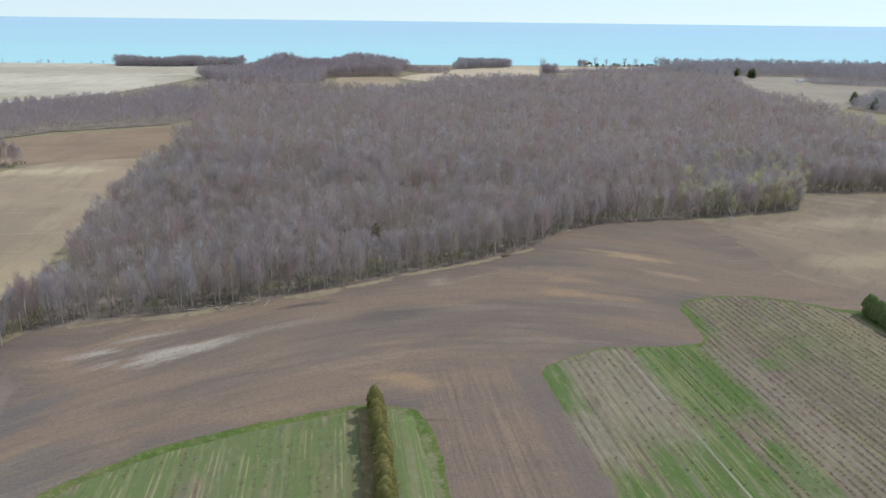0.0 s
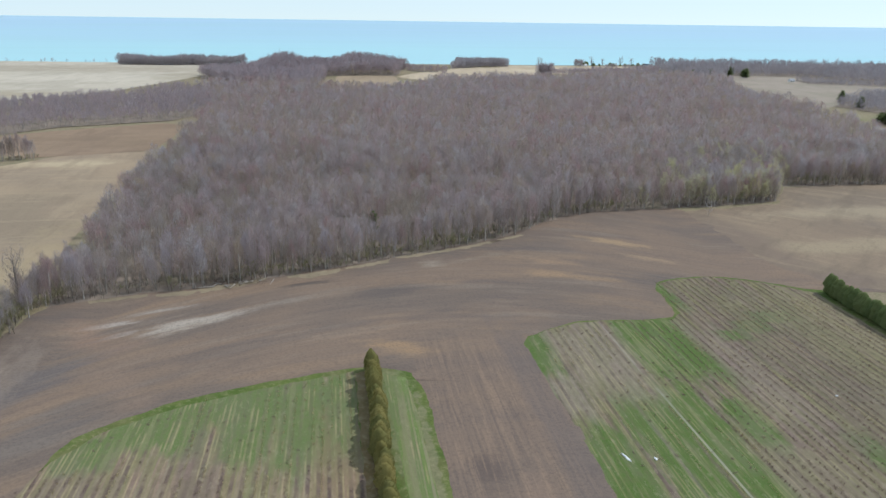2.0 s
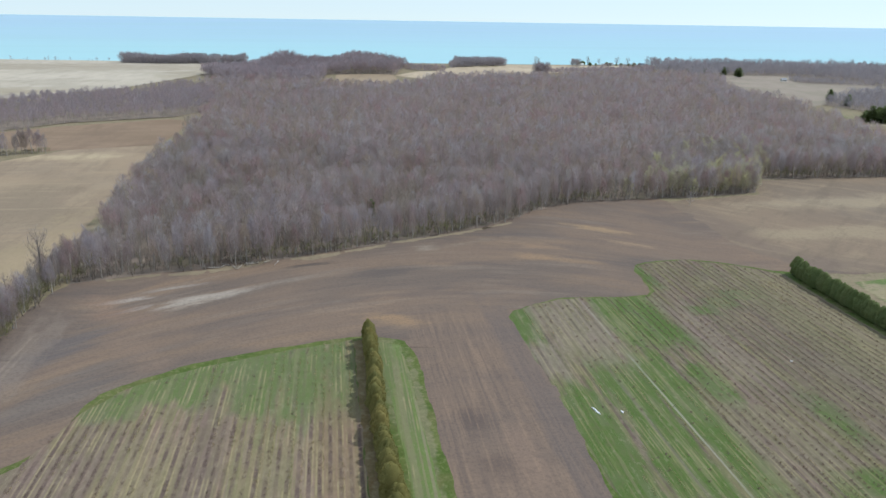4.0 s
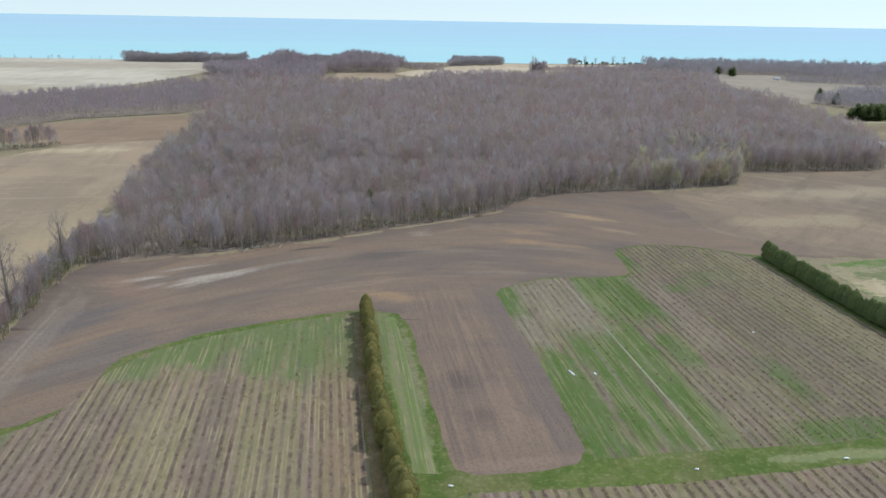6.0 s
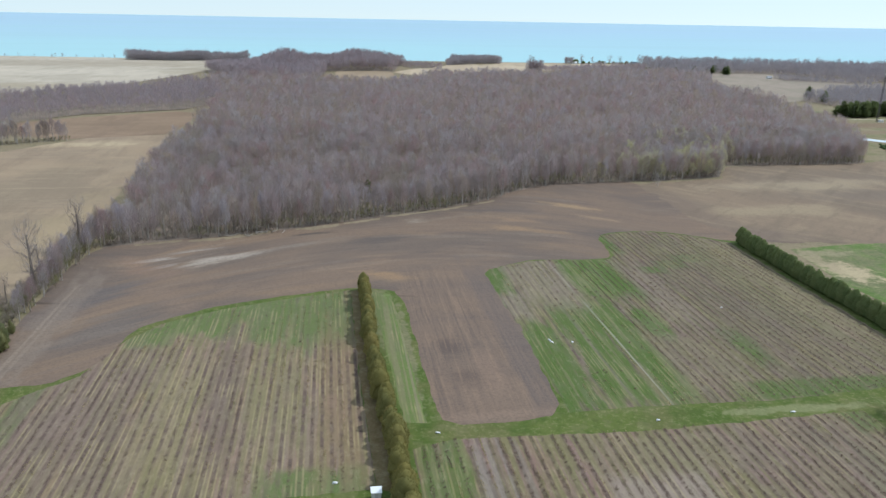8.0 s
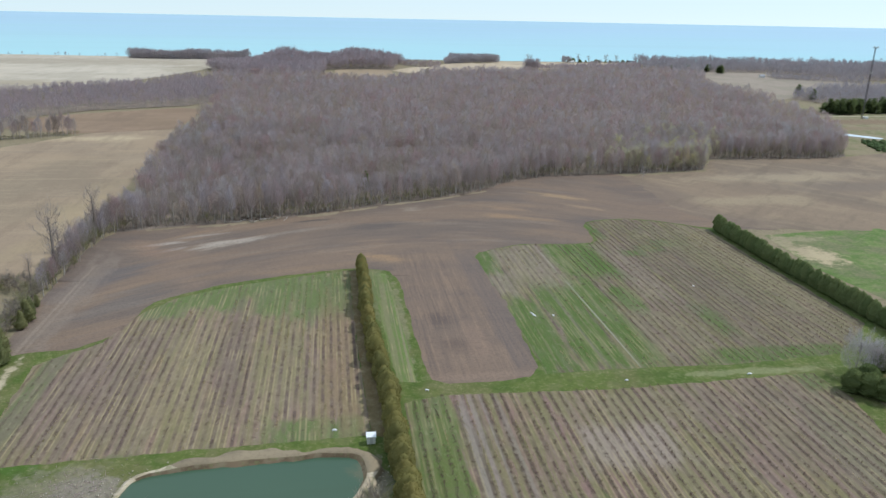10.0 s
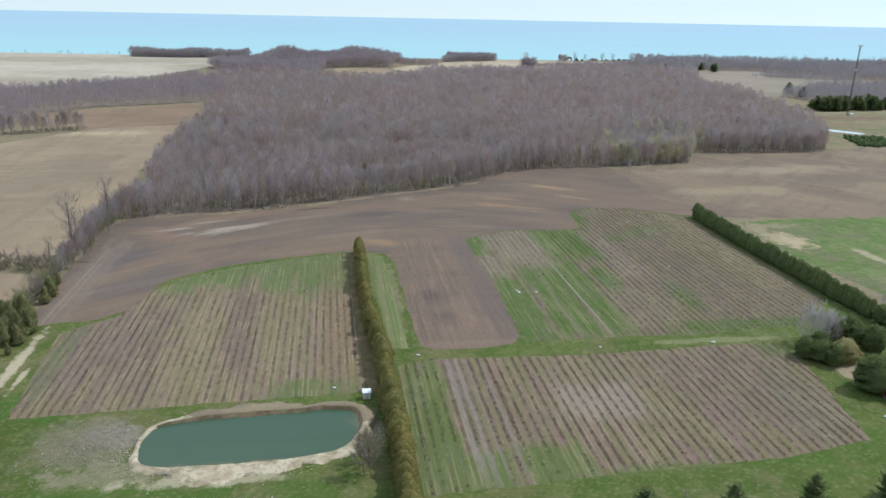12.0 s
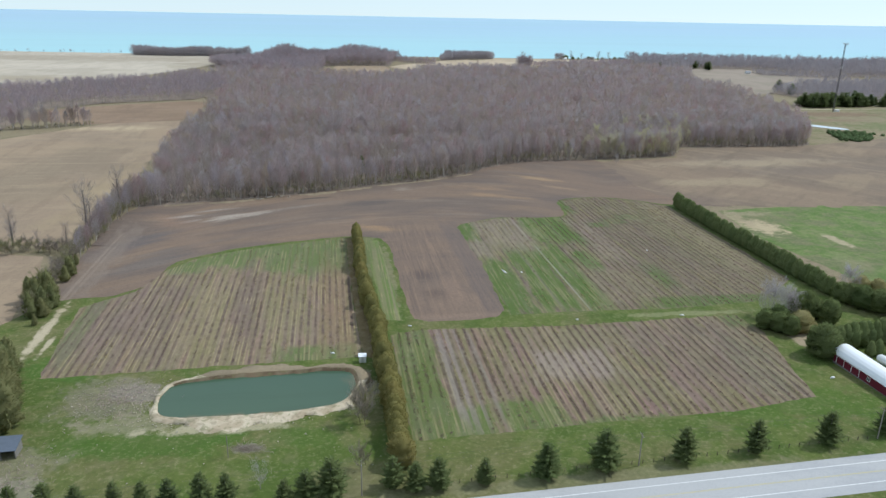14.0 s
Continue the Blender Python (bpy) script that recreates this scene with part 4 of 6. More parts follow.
for i, p in enumerate(WOODS_FAR):
    x, y, r = scatter(p, (7.2, 7.6, 5.5, 6.5, 13.0, 10.0, 6.5, 9.0)[i], 30 + i, 0.95)
    stuff_trees("woodland_distant", x, y, r, BAND_TREES if i == 1 else FAR_TREES, [BARK, HILL_HAZE_TWIGS if i in (0, 1, 6) else FAR_HAZE_TWIGS], "distant leafless wood", ((0.95, 1.4), (0.55, 0.95), (1.35, 1.6), (1.05, 1.35), (0.85, 1.6), (0.55, 1.1), (0.9, 1.2), (0.5, 0.8))[i], (0, 0, 5.0, 4.0, 2.5, 2.5, 4.0, 2.5)[i])
for i, (p, gap, hs, twigs, words) in enumerate((
        ([(172, 1392), (202, 1396), (200, 1416), (174, 1412)], 5.0, (1.25, 1.6), HILL_HAZE_TWIGS, "tall bare trees at the field's end"),
        ([(182, 1462), (300, 1490), (425, 1515), (462, 1650), (385, 1612), (290, 1566), (225, 1528)], 7.0, (0.45, 0.85), HILL_HAZE_TWIGS, "low bare wood running down to the shore"),
        ([(294, 1732), (306, 1726), (317, 1734), (312, 1746), (298, 1745)], 5.0, (0.85, 1.05), FAR_HAZE_TWIGS, "round bare trees beside a shore house"),
        ([(358, 1706), (372, 1700), (388, 1706), (384, 1718), (362, 1718)], 5.0, (0.65, 0.85), FAR_HAZE_TWIGS, "round bare trees on the shore"),
        ([(396, 1708), (472, 1715), (476, 1762), (404, 1750)], 9.0, (0.35, 0.7), FAR_HAZE_TWIGS, "low bare trees along the shore"))):
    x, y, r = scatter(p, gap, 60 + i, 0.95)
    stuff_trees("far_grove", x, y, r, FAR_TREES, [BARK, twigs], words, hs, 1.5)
bx, by, br = scatter([(128, 400), (204, 424), (236, 478), (250, 540), (190, 545), (150, 470)], 9.0, 44, 0.38)
BUDDING = [bare_tree(s, h=16.0, spread=3.2, twigs=300, limbs=7, sides=3, tw=(1.5, 0.24), low=0.25, puff=0.7, deep=0.3) for s in range(150, 154)]
stuff_trees("budding_stand", bx, by, br, BUDDING, [BARK, CATKINS], "young trees with yellow-green buds inside the wood", (0.8, 1.25))
gx, gy, gr = scatter([(-158, 234), (-146, 232), (-142, 246), (-148, 275), (-156, 272)], 3.6, 48, 0.9)
for x, y in zip(gx, gy):
    plant_tree(BRUSH_KINDS[gr.integers(5)] if gr.uniform() < 0.5 else EDGE_TREES[gr.integers(10)], x, y, gr.uniform(0.6, 0.9), gr.uniform(0, 360), "young leafless growth at the wood's corner", "trees along the wood's edge", wide=1.1)
px, py, pr = scatter([(205, 428), (225, 470), (330, 490), (360, 560), (300, 600), (200, 560)], 9, 45, 0.5)
stuff_trees("pale_stand", px, py, pr, MID_TREES, [BARK, PALE_TWIGS], "pale grey leafless trees inside the wood", (0.85, 1.1))
px, py, pr = scatter(WOOD, 24, 46, 0.6)
near = py < 650
stuff_trees("pale_trees", px[near], py[near], pr, MID_TREES, [BARK, PALE_TWIGS], "pale grey leafless trees scattered in the wood", (0.9, 1.15))
sx, sy, sr = scatter([(-1250, 1640), (-700, 1638), (-700, 1648), (-1250, 1652)], 9.0, 47, 0.5)
stuff_trees("shore_bushes", sx, sy, sr, FAR_TREES, [BARK, FAR_HAZE_TWIGS], "low bare bushes along the lake shore", (0.25, 0.7), 1.0)


# ---- evergreens ----
def ovoid(seed, h, r, rows=9, cols=10, rough=0.12, taper=0.55, full=0.75):
    """An uneven bushy body."""
    rng = np.random.default_rng(seed)
    V, F = [(0, 0, 0)], []
    for i in range(1, rows):
        f = i / rows
        w = r * (math.sin(math.pi * f ** taper)) ** full
        for j in range(cols):
            a = (j + 0.5 * (i % 2)) * 2 * math.pi / cols
            k = w * (1 + rng.normal(0, rough))
            V.append((k * math.cos(a), k * math.sin(a), h * f * (1 + rng.normal(0, rough * 0.2))))
    V.append((0, 0, h))
    at = lambda i, j: 1 + (i - 1) * cols + j % cols
    for j in range(cols):
        F += [(0, at(1, j + 1), at(1, j)), (len(V) - 1, at(rows - 1, j), at(rows - 1, j + 1))]
        for i in range(1, rows - 1):
            F += [(at(i, j), at(i, j + 1), at(i + 1, j + 1)), (at(i, j), at(i + 1, j + 1), at(i + 1, j))]
    return np.array(V), np.array(F)


def leafy(seed, h, r, sprays=500, size=(0.55, 0.30), taper=0.55, rough=0.12, full=0.75):
    """A body with sprays of foliage standing off it."""
    rng = np.random.default_rng(seed)
    V, F = ovoid(seed, h, r, rough=rough, taper=taper, full=full)
    tri = V[F]
    area = np.linalg.norm(np.cross(tri[:, 1] - tri[:, 0], tri[:, 2] - tri[:, 0]), axis=1)
    pick = rng.choice(len(F), sprays, p=area / area.sum())
    w = rng.dirichlet((1, 1, 1), sprays)
    P = (tri[pick] * w[:, :, None]).sum(1)
    out = P - (0, 0, h * 0.45)
    out[:, 2] *= 0.4
    out /= np.linalg.norm(out, axis=1)[:, None]
    D = out + rng.normal(0, 0.35, (sprays, 3)) + (0, 0, 0.75)
    D /= np.linalg.norm(D, axis=1)[:, None]
    return join([(V, F), slivers(rng, P - out * 0.12, D, *size)])


def spruce(seed, h=10.0, r=2.6, tiers=17):
    """Trunk and whorls of drooping boughs."""
    rng = np.random.default_rng(seed)
    bits = []
    for i in range(tiers):
        f = (i + 0.3) / tiers
        z = h * (0.06 + 0.92 * f)
        ln = r * min((1 - f) ** 0.75, 0.62 + 1.0 * f) * rng.uniform(0.82, 1.12) + 0.2
        n = max(5, int(12 - 7 * f))
        for j in range(n):
            a = 2 * math.pi * (j + rng.uniform(-0.3, 0.3)) / n + i * 0.8
            l = ln * rng.uniform(0.6, 1.25)
            d = np.array([math.cos(a), math.sin(a), rng.uniform(0.0, 0.5) + 0.45 * f])
            side = np.array([-math.sin(a), math.cos(a), 0])
            b = np.array([0, 0, z])
            w = 0.16 * l + 0.22
            V = np.array([b, b + d * l * 0.5 + side * w + (0, 0, -0.10), b + d * l * 0.5 - side * w + (0, 0, -0.10), b + d * l, b + d * l * 0.55 + (0, 0, 0.28)])
            bits.append((V, np.array([(0, 1, 4), (0, 4, 2), (1, 3, 4), (4, 3, 2)])))
            k = max(4, int(l * 6))
            s = rng.uniform(0.2, 1.0, k)
            P = b + d * (l * s)[:, None]
            D = d + side * rng.choice((-1, 1), (k, 1)) * 0.9 + rng.normal(0, 0.3, (k, 3))
            D /= np.linalg.norm(D, axis=1)[:, None]
            bits.append(slivers(rng, P, D + (0, 0, 0.3), 0.6, 0.2))
    bits.append(slivers(rng, np.tile((0, 0, h * 0.9), (8, 1)), np.stack([rng.normal(0, .15, 8), rng.normal(0, .15, 8), np.ones(8)], 1), h * 0.1, 0.2))
    return join(bits)


def evergreen_kind(name, shapes, leaf, h, r=0.14):
    out = []
    for V, F in shapes:
        tv, tf = tube((0, 0, -0.3), (0, 0, h * 0.8), r, r * 0.4, 6)
        out.append((mesh_of(name + "_trunk", tv, tf, [BARK if name == "spruce" else DARK_BARK]), mesh_of(name + "_crown", V, F, [leaf])))
    return out


CEDARS = evergreen_kind("arborvitae", [leafy(s, 8.8, 2.9, 1100, (0.55, 0.26), 0.72, 0.14, 0.6) for s in range(200, 206)], CEDAR, 8)
DARK_CEDARS = evergreen_kind("dark_arborvitae", [leafy(s, 8.4, 2.9, 800, (0.5, 0.28), 0.62, 0.12, 0.6) for s in range(210, 216)], DARK_CEDAR, 8)
SPRUCES = evergreen_kind("spruce", [spruce(s) for s in range(220, 226)], SPRUCE, 11, 0.17)
BUSHES = evergreen_kind("bush", [leafy(s, 6.4, 2.7, 1900, (0.6, 0.26), 0.74, 0.17, 0.55) for s in range(230, 234)], DARK_CEDAR, 3)
GREEN_BUSHES = evergreen_kind("green_bush", [leafy(s, 5.2, 2.8, 500, (0.6, 0.3), 0.6, 0.18, 0.6) for s in range(250, 254)], GREEN_LEAF, 3)
BRONZE = evergreen_kind("bronze_bush", [leafy(s, 5.6, 3.0, 1200, (0.6, 0.2), 0.6, 0.16, 0.6) for s in range(236, 238)], WILLOW, 3)
JUNIPERS = evergreen_kind("juniper", [leafy(s, 8.8, 1.75, 900, (0.75, 0.2), 0.46, 0.26) for s in range(240, 244)], JUNIPER, 6)
er = np.random.default_rng(5)


def hedge(line, gap, kinds, label, group, hs=(0.92, 1.08), wide=(1.0, 1.0)):
    """A row of evergreens along a broken line, narrower or wider towards its end."""
    for k, ((x0, y0), (x1, y1)) in enumerate(zip(line, line[1:])):
        n = max(1, round(math.hypot(x1 - x0, y1 - y0) / gap))
        for i in range(n):
            x, y = x0 + (x1 - x0) * i / n, y0 + (y1 - y0) * i / n
            plant_tree(kinds[er.integers(len(kinds))], x + er.normal(0, 0.3), y + er.normal(0, 0.3), er.uniform(*hs), er.uniform(0, 360), label, group, "arborvitae", "conifer",
                       (wide[0] + (wide[1] - wide[0]) * (k + i / n) / (len(line) - 1)) * er.uniform(0.9, 1.1))


hedge([(-18.5, 189), (-9, 122), (1.0, 73), (8.5, 31), (14.2, -6)], 2.9, CEDARS, "tall olive-green arborvitae in a clipped row", "middle hedge", (0.8, 1.14), (0.74, 1.08))
hedge([(160, 264), (166, 213), (172, 174), (177, 140), (181, 118)], 2.5, DARK_CEDARS, "dark green arborvitae in a dense row", "hedge beside the pasture", (0.9, 1.1), (0.84, 0.84))

for x, y, s in ((34, -11, 0.72), (49, -8, 0.98), (64, -4, 1.14), (85, 0, 1.0), (105, 4.5, 0.98), (126, 9, 0.98), (145, 15, 0.95), (165, 19, 0.95),
                (12, -13, 0.85), (17.5, -14.5, 0.8), (23, -13, 0.85), (-2, -17, 1.05), (-7.5, -19, 0.85), (-12, -21, 0.75),
                (-25.5, -20, 0.8), (-31, -21, 0.88), (-38, -22, 0.78), (-44, -22, 0.7), (-50, -22.5, 0.72), (-58, -24, 0.7), (-65, -24, 0.75), (-72, -25, 0.72)):
    plant_tree(SPRUCES[er.integers(6)], x, y, s, er.uniform(0, 360), "dark green spruce on the grass verge", "spruces along the road", "spruce", "conifer", er.uniform(1.35, 1.65))
for x, y, s in ((-92, 9, 1.8), (-97, 16, 1.9), (-93, 2, 1.4), (-100, 25, 1.7), (-104, 33, 1.4), (-108, 42, 1.2)):
    plant_tree(JUNIPERS[er.integers(4)], x, y, s * 1.12, er.uniform(0, 360), "large olive-green conifer at the lawn's edge", "conifers at the west edge", "conifer", "conifer", er.uniform(1.0, 1.25))

for x, y, s in ((-121, 88, 1.2), (-125, 92, 1.4), (-123, 97, 1.5), (-127, 100, 1.25), (-120, 93, 1.1), (-119, 84, 0.85), (-123, 83, 1.1), (-130, 97, 1.2), (-129, 126, 1.0), (-131, 132, 0.85), (-128, 120, 0.8), (-118, 76, 0.5), (-133, 140, 0.6)):
    plant_tree(JUNIPERS[er.integers(4)], x, y, s, er.uniform(0, 360), "olive-green juniper at the field's corner", "junipers at the west edge", "juniper", "conifer", er.uniform(1.0, 1.3))

# grove by the barn
DARK_BUSH, RIM = "round dark evergreen bush by the barn", "bronze-green willow bush by the barn"
HEDGE_BUSH, COLUMN = "round dark evergreen bush at the hedge", "columnar dark evergreen behind the barn"
for x, y, s, k, lab in ((140, 85.5, 1.15, BUSHES, DARK_BUSH), (143.5, 82.5, 1.2, BUSHES, DARK_BUSH), (147, 80, 1.15, BUSHES, DARK_BUSH), (146, 88, 1.2, BUSHES, DARK_BUSH), (152, 83.5, 1.4, BRONZE, RIM), (154, 86, 1.2, BRONZE, RIM),
                        (166, 91.5, 1.45, BUSHES, DARK_BUSH), (162.5, 96, 1.25, BUSHES, DARK_BUSH), (164, 104.5, 1.2, BUSHES, DARK_BUSH), (158, 100, 1.2, BUSHES, DARK_BUSH), (160, 106, 1.1, BUSHES, DARK_BUSH),
                        (150, 63, 1.8, BUSHES, DARK_BUSH), (152.5, 66.5, 1.5, BUSHES, DARK_BUSH),
                        (197, 128, 1.1, BRONZE, "bronze shrub at the hedge"), (203, 126, 1.0, BRONZE, "bronze shrub at the hedge"), (181.5, 114, 1.25, BUSHES, HEDGE_BUSH), (183.5, 110, 1.35, BUSHES, HEDGE_BUSH), (186, 106, 1.5, BUSHES, HEDGE_BUSH),
                        (190, 102, 1.5, BUSHES, HEDGE_BUSH), (194, 96, 1.6, BUSHES, HEDGE_BUSH), (199, 90, 1.6, BUSHES, HEDGE_BUSH), (204, 84, 1.5, BUSHES, HEDGE_BUSH)):
    plant_tree(k[er.integers(len(k))], x, y, s, er.uniform(0, 360), lab, "grove by the barn", "bush", "shrub", er.uniform(0.95, 1.1))
for i in range(13):
    plant_tree(DARK_CEDARS[i % 6], 158 + 2.9 * i + er.normal(0, 0.3), 69.5 + 0.75 * i + er.normal(0, 0.3), er.uniform(1.0, 1.2), er.uniform(0, 360), COLUMN, "row behind the barn", "arborvitae", "conifer", er.uniform(0.8, 0.95))
for x, y, s in ((166, 63, 0.7), (169, 64, 0.75), (174.5, 64.5, 0.8), (178, 65, 0.85)):
    plant_tree(DARK_CEDARS[er.integers(6)], x, y, s, er.uniform(0, 360), COLUMN, "row behind the barn", "arborvitae", "conifer", 0.8)
PALE_TREES = tree_kind("pale_tree", range(70, 72), [BARK, PALE_TWIGS], h=11.5, spread=5.2, twigs=3600, limbs=26, sides=5, tw=(1.3, 0.06), low=0.08, rise=(0.5, 1.8), fan=0.8, upright=0.5, puff=0.45, deep=0.36)
THIN_TREES = tree_kind("thin_pale_tree", range(74, 76), [BARK, PALE_TWIGS], h=11.5, spread=4.2, twigs=700, limbs=16, sides=5, tw=(1.2, 0.05), low=0.1, rise=(0.6, 1.8), fan=0.7, upright=0.5)
plant_tree(PALE_TREES[0], 147, 97.5, 1.05, 20, "pale grey leafless spreading tree by the grove")
plant_tree(PALE_TREES[1], 154, 98.5, 0.8, 120, "pale grey leafless spreading tree by the grove")
plant_tree(PALE_TREES[1], 191, 126, 0.8, 70, "pale grey leafless tree by the hedge")

for x, y, s in ((160, 406, 0.9), (196, 419, 1.05), (201, 424, 1.1), (146, 405, 1.25), (150, 409, 1.3), (154, 407, 1.2), (157, 412, 1.3), (151, 415, 1.2), (143, 411, 1.1), (188, 418, 1.2), (193, 424, 1.35), (199, 430, 1.3),
                (205, 434, 1.2), (186, 427, 1.2), (148, 452, 1.4), (118, 398, 1.0), (210, 446, 1.2), (180, 433, 1.3), (205, 424, 0.9)):
    plant_tree(BUD_TREES[er.integers(3)], x, y, s, er.uniform(0, 360), "young tree with yellow-green buds at the wood's edge", "trees along the wood's edge")
plant_tree(THIN_TREES[0], 151, 384, 0.75, 10, "small pale leafless tree out in the field")
plant_tree(THIN_TREES[1], 135, 398, 1.25, 50, "pale grey leafless tree at the wood's edge", wide=0.5)

BLUE_TUB, WHITE_TUB = mat_plain("blue_plastic", (96, 138, 168), 0.5), mat_plain("white_plastic", (214, 216, 214), 0.5)
for i in range(22):
    x, y = ((143.5 + er.normal(0, 1.2), 93 - er.uniform(0, 8)) if i < 11 else (160 + er.normal(0, 2.5), 80 + er.normal(0, 2.2)))
    r, h = er.uniform(0.25, 0.5), er.uniform(0.3, 0.8)
    bm = bmesh.new()
    bmesh.ops.create_cone(bm, cap_ends=True, segments=12, radius1=r * 0.85, radius2=r, depth=h)
    bmesh.ops.bevel(bm, geom=bm.edges[:], offset=0.03, segments=1, affect="EDGES")
    tub = tagged(new("plastic_tub", bm_mesh("plastic_tub", bm, BLUE_TUB if i % 4 == 0 else WHITE_TUB)), "blue plastic tub lying by the grove" if i % 4 == 0 else "white plastic tub lying by the grove", "tub", "tubs by the grove")
    tub.matrix_world = pose(x, y, float(gz(y)) + 0.05 + h / 2, 0, 0, er.uniform(0, 360))

# hedgerow on the west side
rows_w = [(-119, 82), (-126, 105), (-133, 135), (-139, 175), (-144, 205), (-147, 237)]
for (x0, y0), (x1, y1) in zip(rows_w, rows_w[1:]):
    for i in range(18):
        f = (i + er.uniform(0, 1)) / 18
        plant_tree(BRUSH_KINDS[er.integers(5)], x0 + (x1 - x0) * f + er.normal(-3, 2.2), y0 + (y1 - y0) * f, er.uniform(0.6, 1.5), er.uniform(0, 360), "bare brown brush in a hedgerow", "west hedgerow", "bush", "shrub", 1.2)
for i in range(70):
    plant_tree(BRUSH_KINDS[er.integers(5)], er.uniform(-240, -144), 157 + er.normal(0, 2), er.uniform(0.6, 1.25), er.uniform(0, 360), "bare brown brush in a hedgerow", "west hedgerow", "bush", "shrub", 1.3)
for x, y, s, k in ((-145, 178, 1.5, 0), (-153, 236, 1.25, 1), (-178, 173, 0.9, 2), (-148, 190, 0.9, 1), (-172, 163, 0.7, 1), (-152, 208, 0.8, 2), (-150, 168, 0.6, 1), (-146, 185, 0.55, 2), (-149, 224, 0.8, 0), (-140, 150, 0.45, 1), (-160, 162, 0.5, 2), (-147, 195, 0.7, 1), (-151, 216, 0.65, 2), (-149, 231, 0.75, 1), (-153, 222, 0.6, 0), (-156, 240, 0.7, 2)):
    plant_tree(LONE_TREES[k], x, y, s, er.uniform(0, 360), "tall bare tree standing in the hedgerow", "west hedgerow")
for i in range(26):
    f = er.uniform(0.1, 1)
    plant_tree(EDGE_TREES[er.integers(10)], -134 - 13 * f + er.normal(-3, 1.8), 140 + 98 * f, er.uniform(0.45, 0.75) + 0.2 * f, er.uniform(0, 360), "young leafless tree in the hedgerow", "west hedgerow", wide=1.1)
for x, y, s in ((-46, 336, 1.05), (-32, 345, 1.1)):
    plant_tree(SPRUCES[er.integers(6)], x, y, s, er.uniform(0, 360), "dark conifer among the bare trees", "conifers in the wood", "spruce", "conifer", 1.2)
for i in range(60):
    f = i / 59
    plant_tree(BRUSH_KINDS[i % 5], -348 + 54 * f, 483 + 38 * f + er.normal(0, 2), er.uniform(0.3, 0.6), er.uniform(0, 360), "bare brush in a field line", "tree line on the tan field", "bush", "shrub", 1.2)
for i in range(26):
    f = i / 25
    plant_tree(EDGE_TREES[i % 10], -345 + 50 * f + er.normal(0, 2), 484 + 36 * f + er.normal(0, 2), er.uniform(0.8, 1.15), er.uniform(0, 360), "bare tree in a field line", "tree line on the tan field")


for i in range(12):
    f = er.uniform(0, 1)
    x, y = -98 + 30 * f + er.normal(0, 1.5), 257 + 15 * f + er.normal(0, 1.0)
    L = er.uniform(2.5, 6)
    lg = new("fallen_log", mesh_of("fallen_log", *tube((0, 0, 0), (L, 0, 0.1), 0.2, 0.1, 7), [BARK]))
    tagged(lg, "grey fallen log at the wood's edge", "log", "fallen logs").matrix_world = pose(x, y, float(gz(y)) + 0.4, 0, er.uniform(-6, 0), er.uniform(0, 360))


for i in range(6):
    f = (i + er.uniform(0, 0.8)) / 6
    x, y = -62 + 50 * f + er.normal(0, 2), 283 + 30 * f + er.normal(0, 1.2)
    L = er.uniform(6, 11)
    lg = new("fallen_log", mesh_of("fallen_log", *tube((0, 0, 0), (L, 0, 0), 0.2, 0.09, 7), [STUMP]))
    tagged(lg, "pale fallen trunk leaning out of the wood's edge", "log", "fallen logs").matrix_world = pose(x, y, float(gz(y)) + 0.45, 0, er.uniform(-32, -12), er.uniform(0, 180))


# ---- plant rows ----
def row_places(edge, pitch, gap, seed, keep, u_shift=0.0):
    rng = np.random.default_rng(seed)
    uv = [tuple(float(q) for q in to_uv(x, y)) for x, y in edge]
    us = np.arange(math.ceil(min(p[0] for p in uv) / pitch), math.floor(max(p[0] for p in uv) / pitch) + 1) * pitch + u_shift
    vs = np.arange(min(p[1] for p in uv), max(p[1] for p in uv), gap)
    U, V = np.meshgrid(us, vs)
    thin = np.sin(U * 1.7) * 0.16 + np.sin(V * 0.05 + U * 0.9) * 0.16
    U, V = U.ravel() + rng.normal(0, 0.09, U.size), V.ravel() + rng.uniform(-0.3, 0.3, U.size) * gap
    ok = inside(uv, U, V) & (rng.uniform(size=U.size) < keep + thin.ravel())
    x, y = to_xy(U[ok], V[ok])
    return x, y, rng


def shrub_stuff(name, x, y, rng, mat, label, tris=12, size=(0.75, 0.16), reach=0.35):
    n = len(x)
    P = np.repeat(np.stack([x, y, gz(y) + 0.16], 1), tris, 0) + np.stack([rng.normal(0, reach, n * tris), rng.normal(0, reach, n * tris), rng.uniform(0, 0.25, n * tris)], 1)
    D = np.stack([rng.normal(0, 0.6, n * tris), rng.normal(0, 0.6, n * tris), rng.uniform(0.3, 1.2, n * tris)], 1)
    D /= np.linalg.norm(D, axis=1)[:, None]
    V, F = slivers(rng, P, D, *size)
    me = mesh_of(name, V, F, [mat], None, np.repeat(rng.uniform(0, 1, n), tris * 3))
    return tagged(new(name, me), label, "nursery plants", "", "stuff")


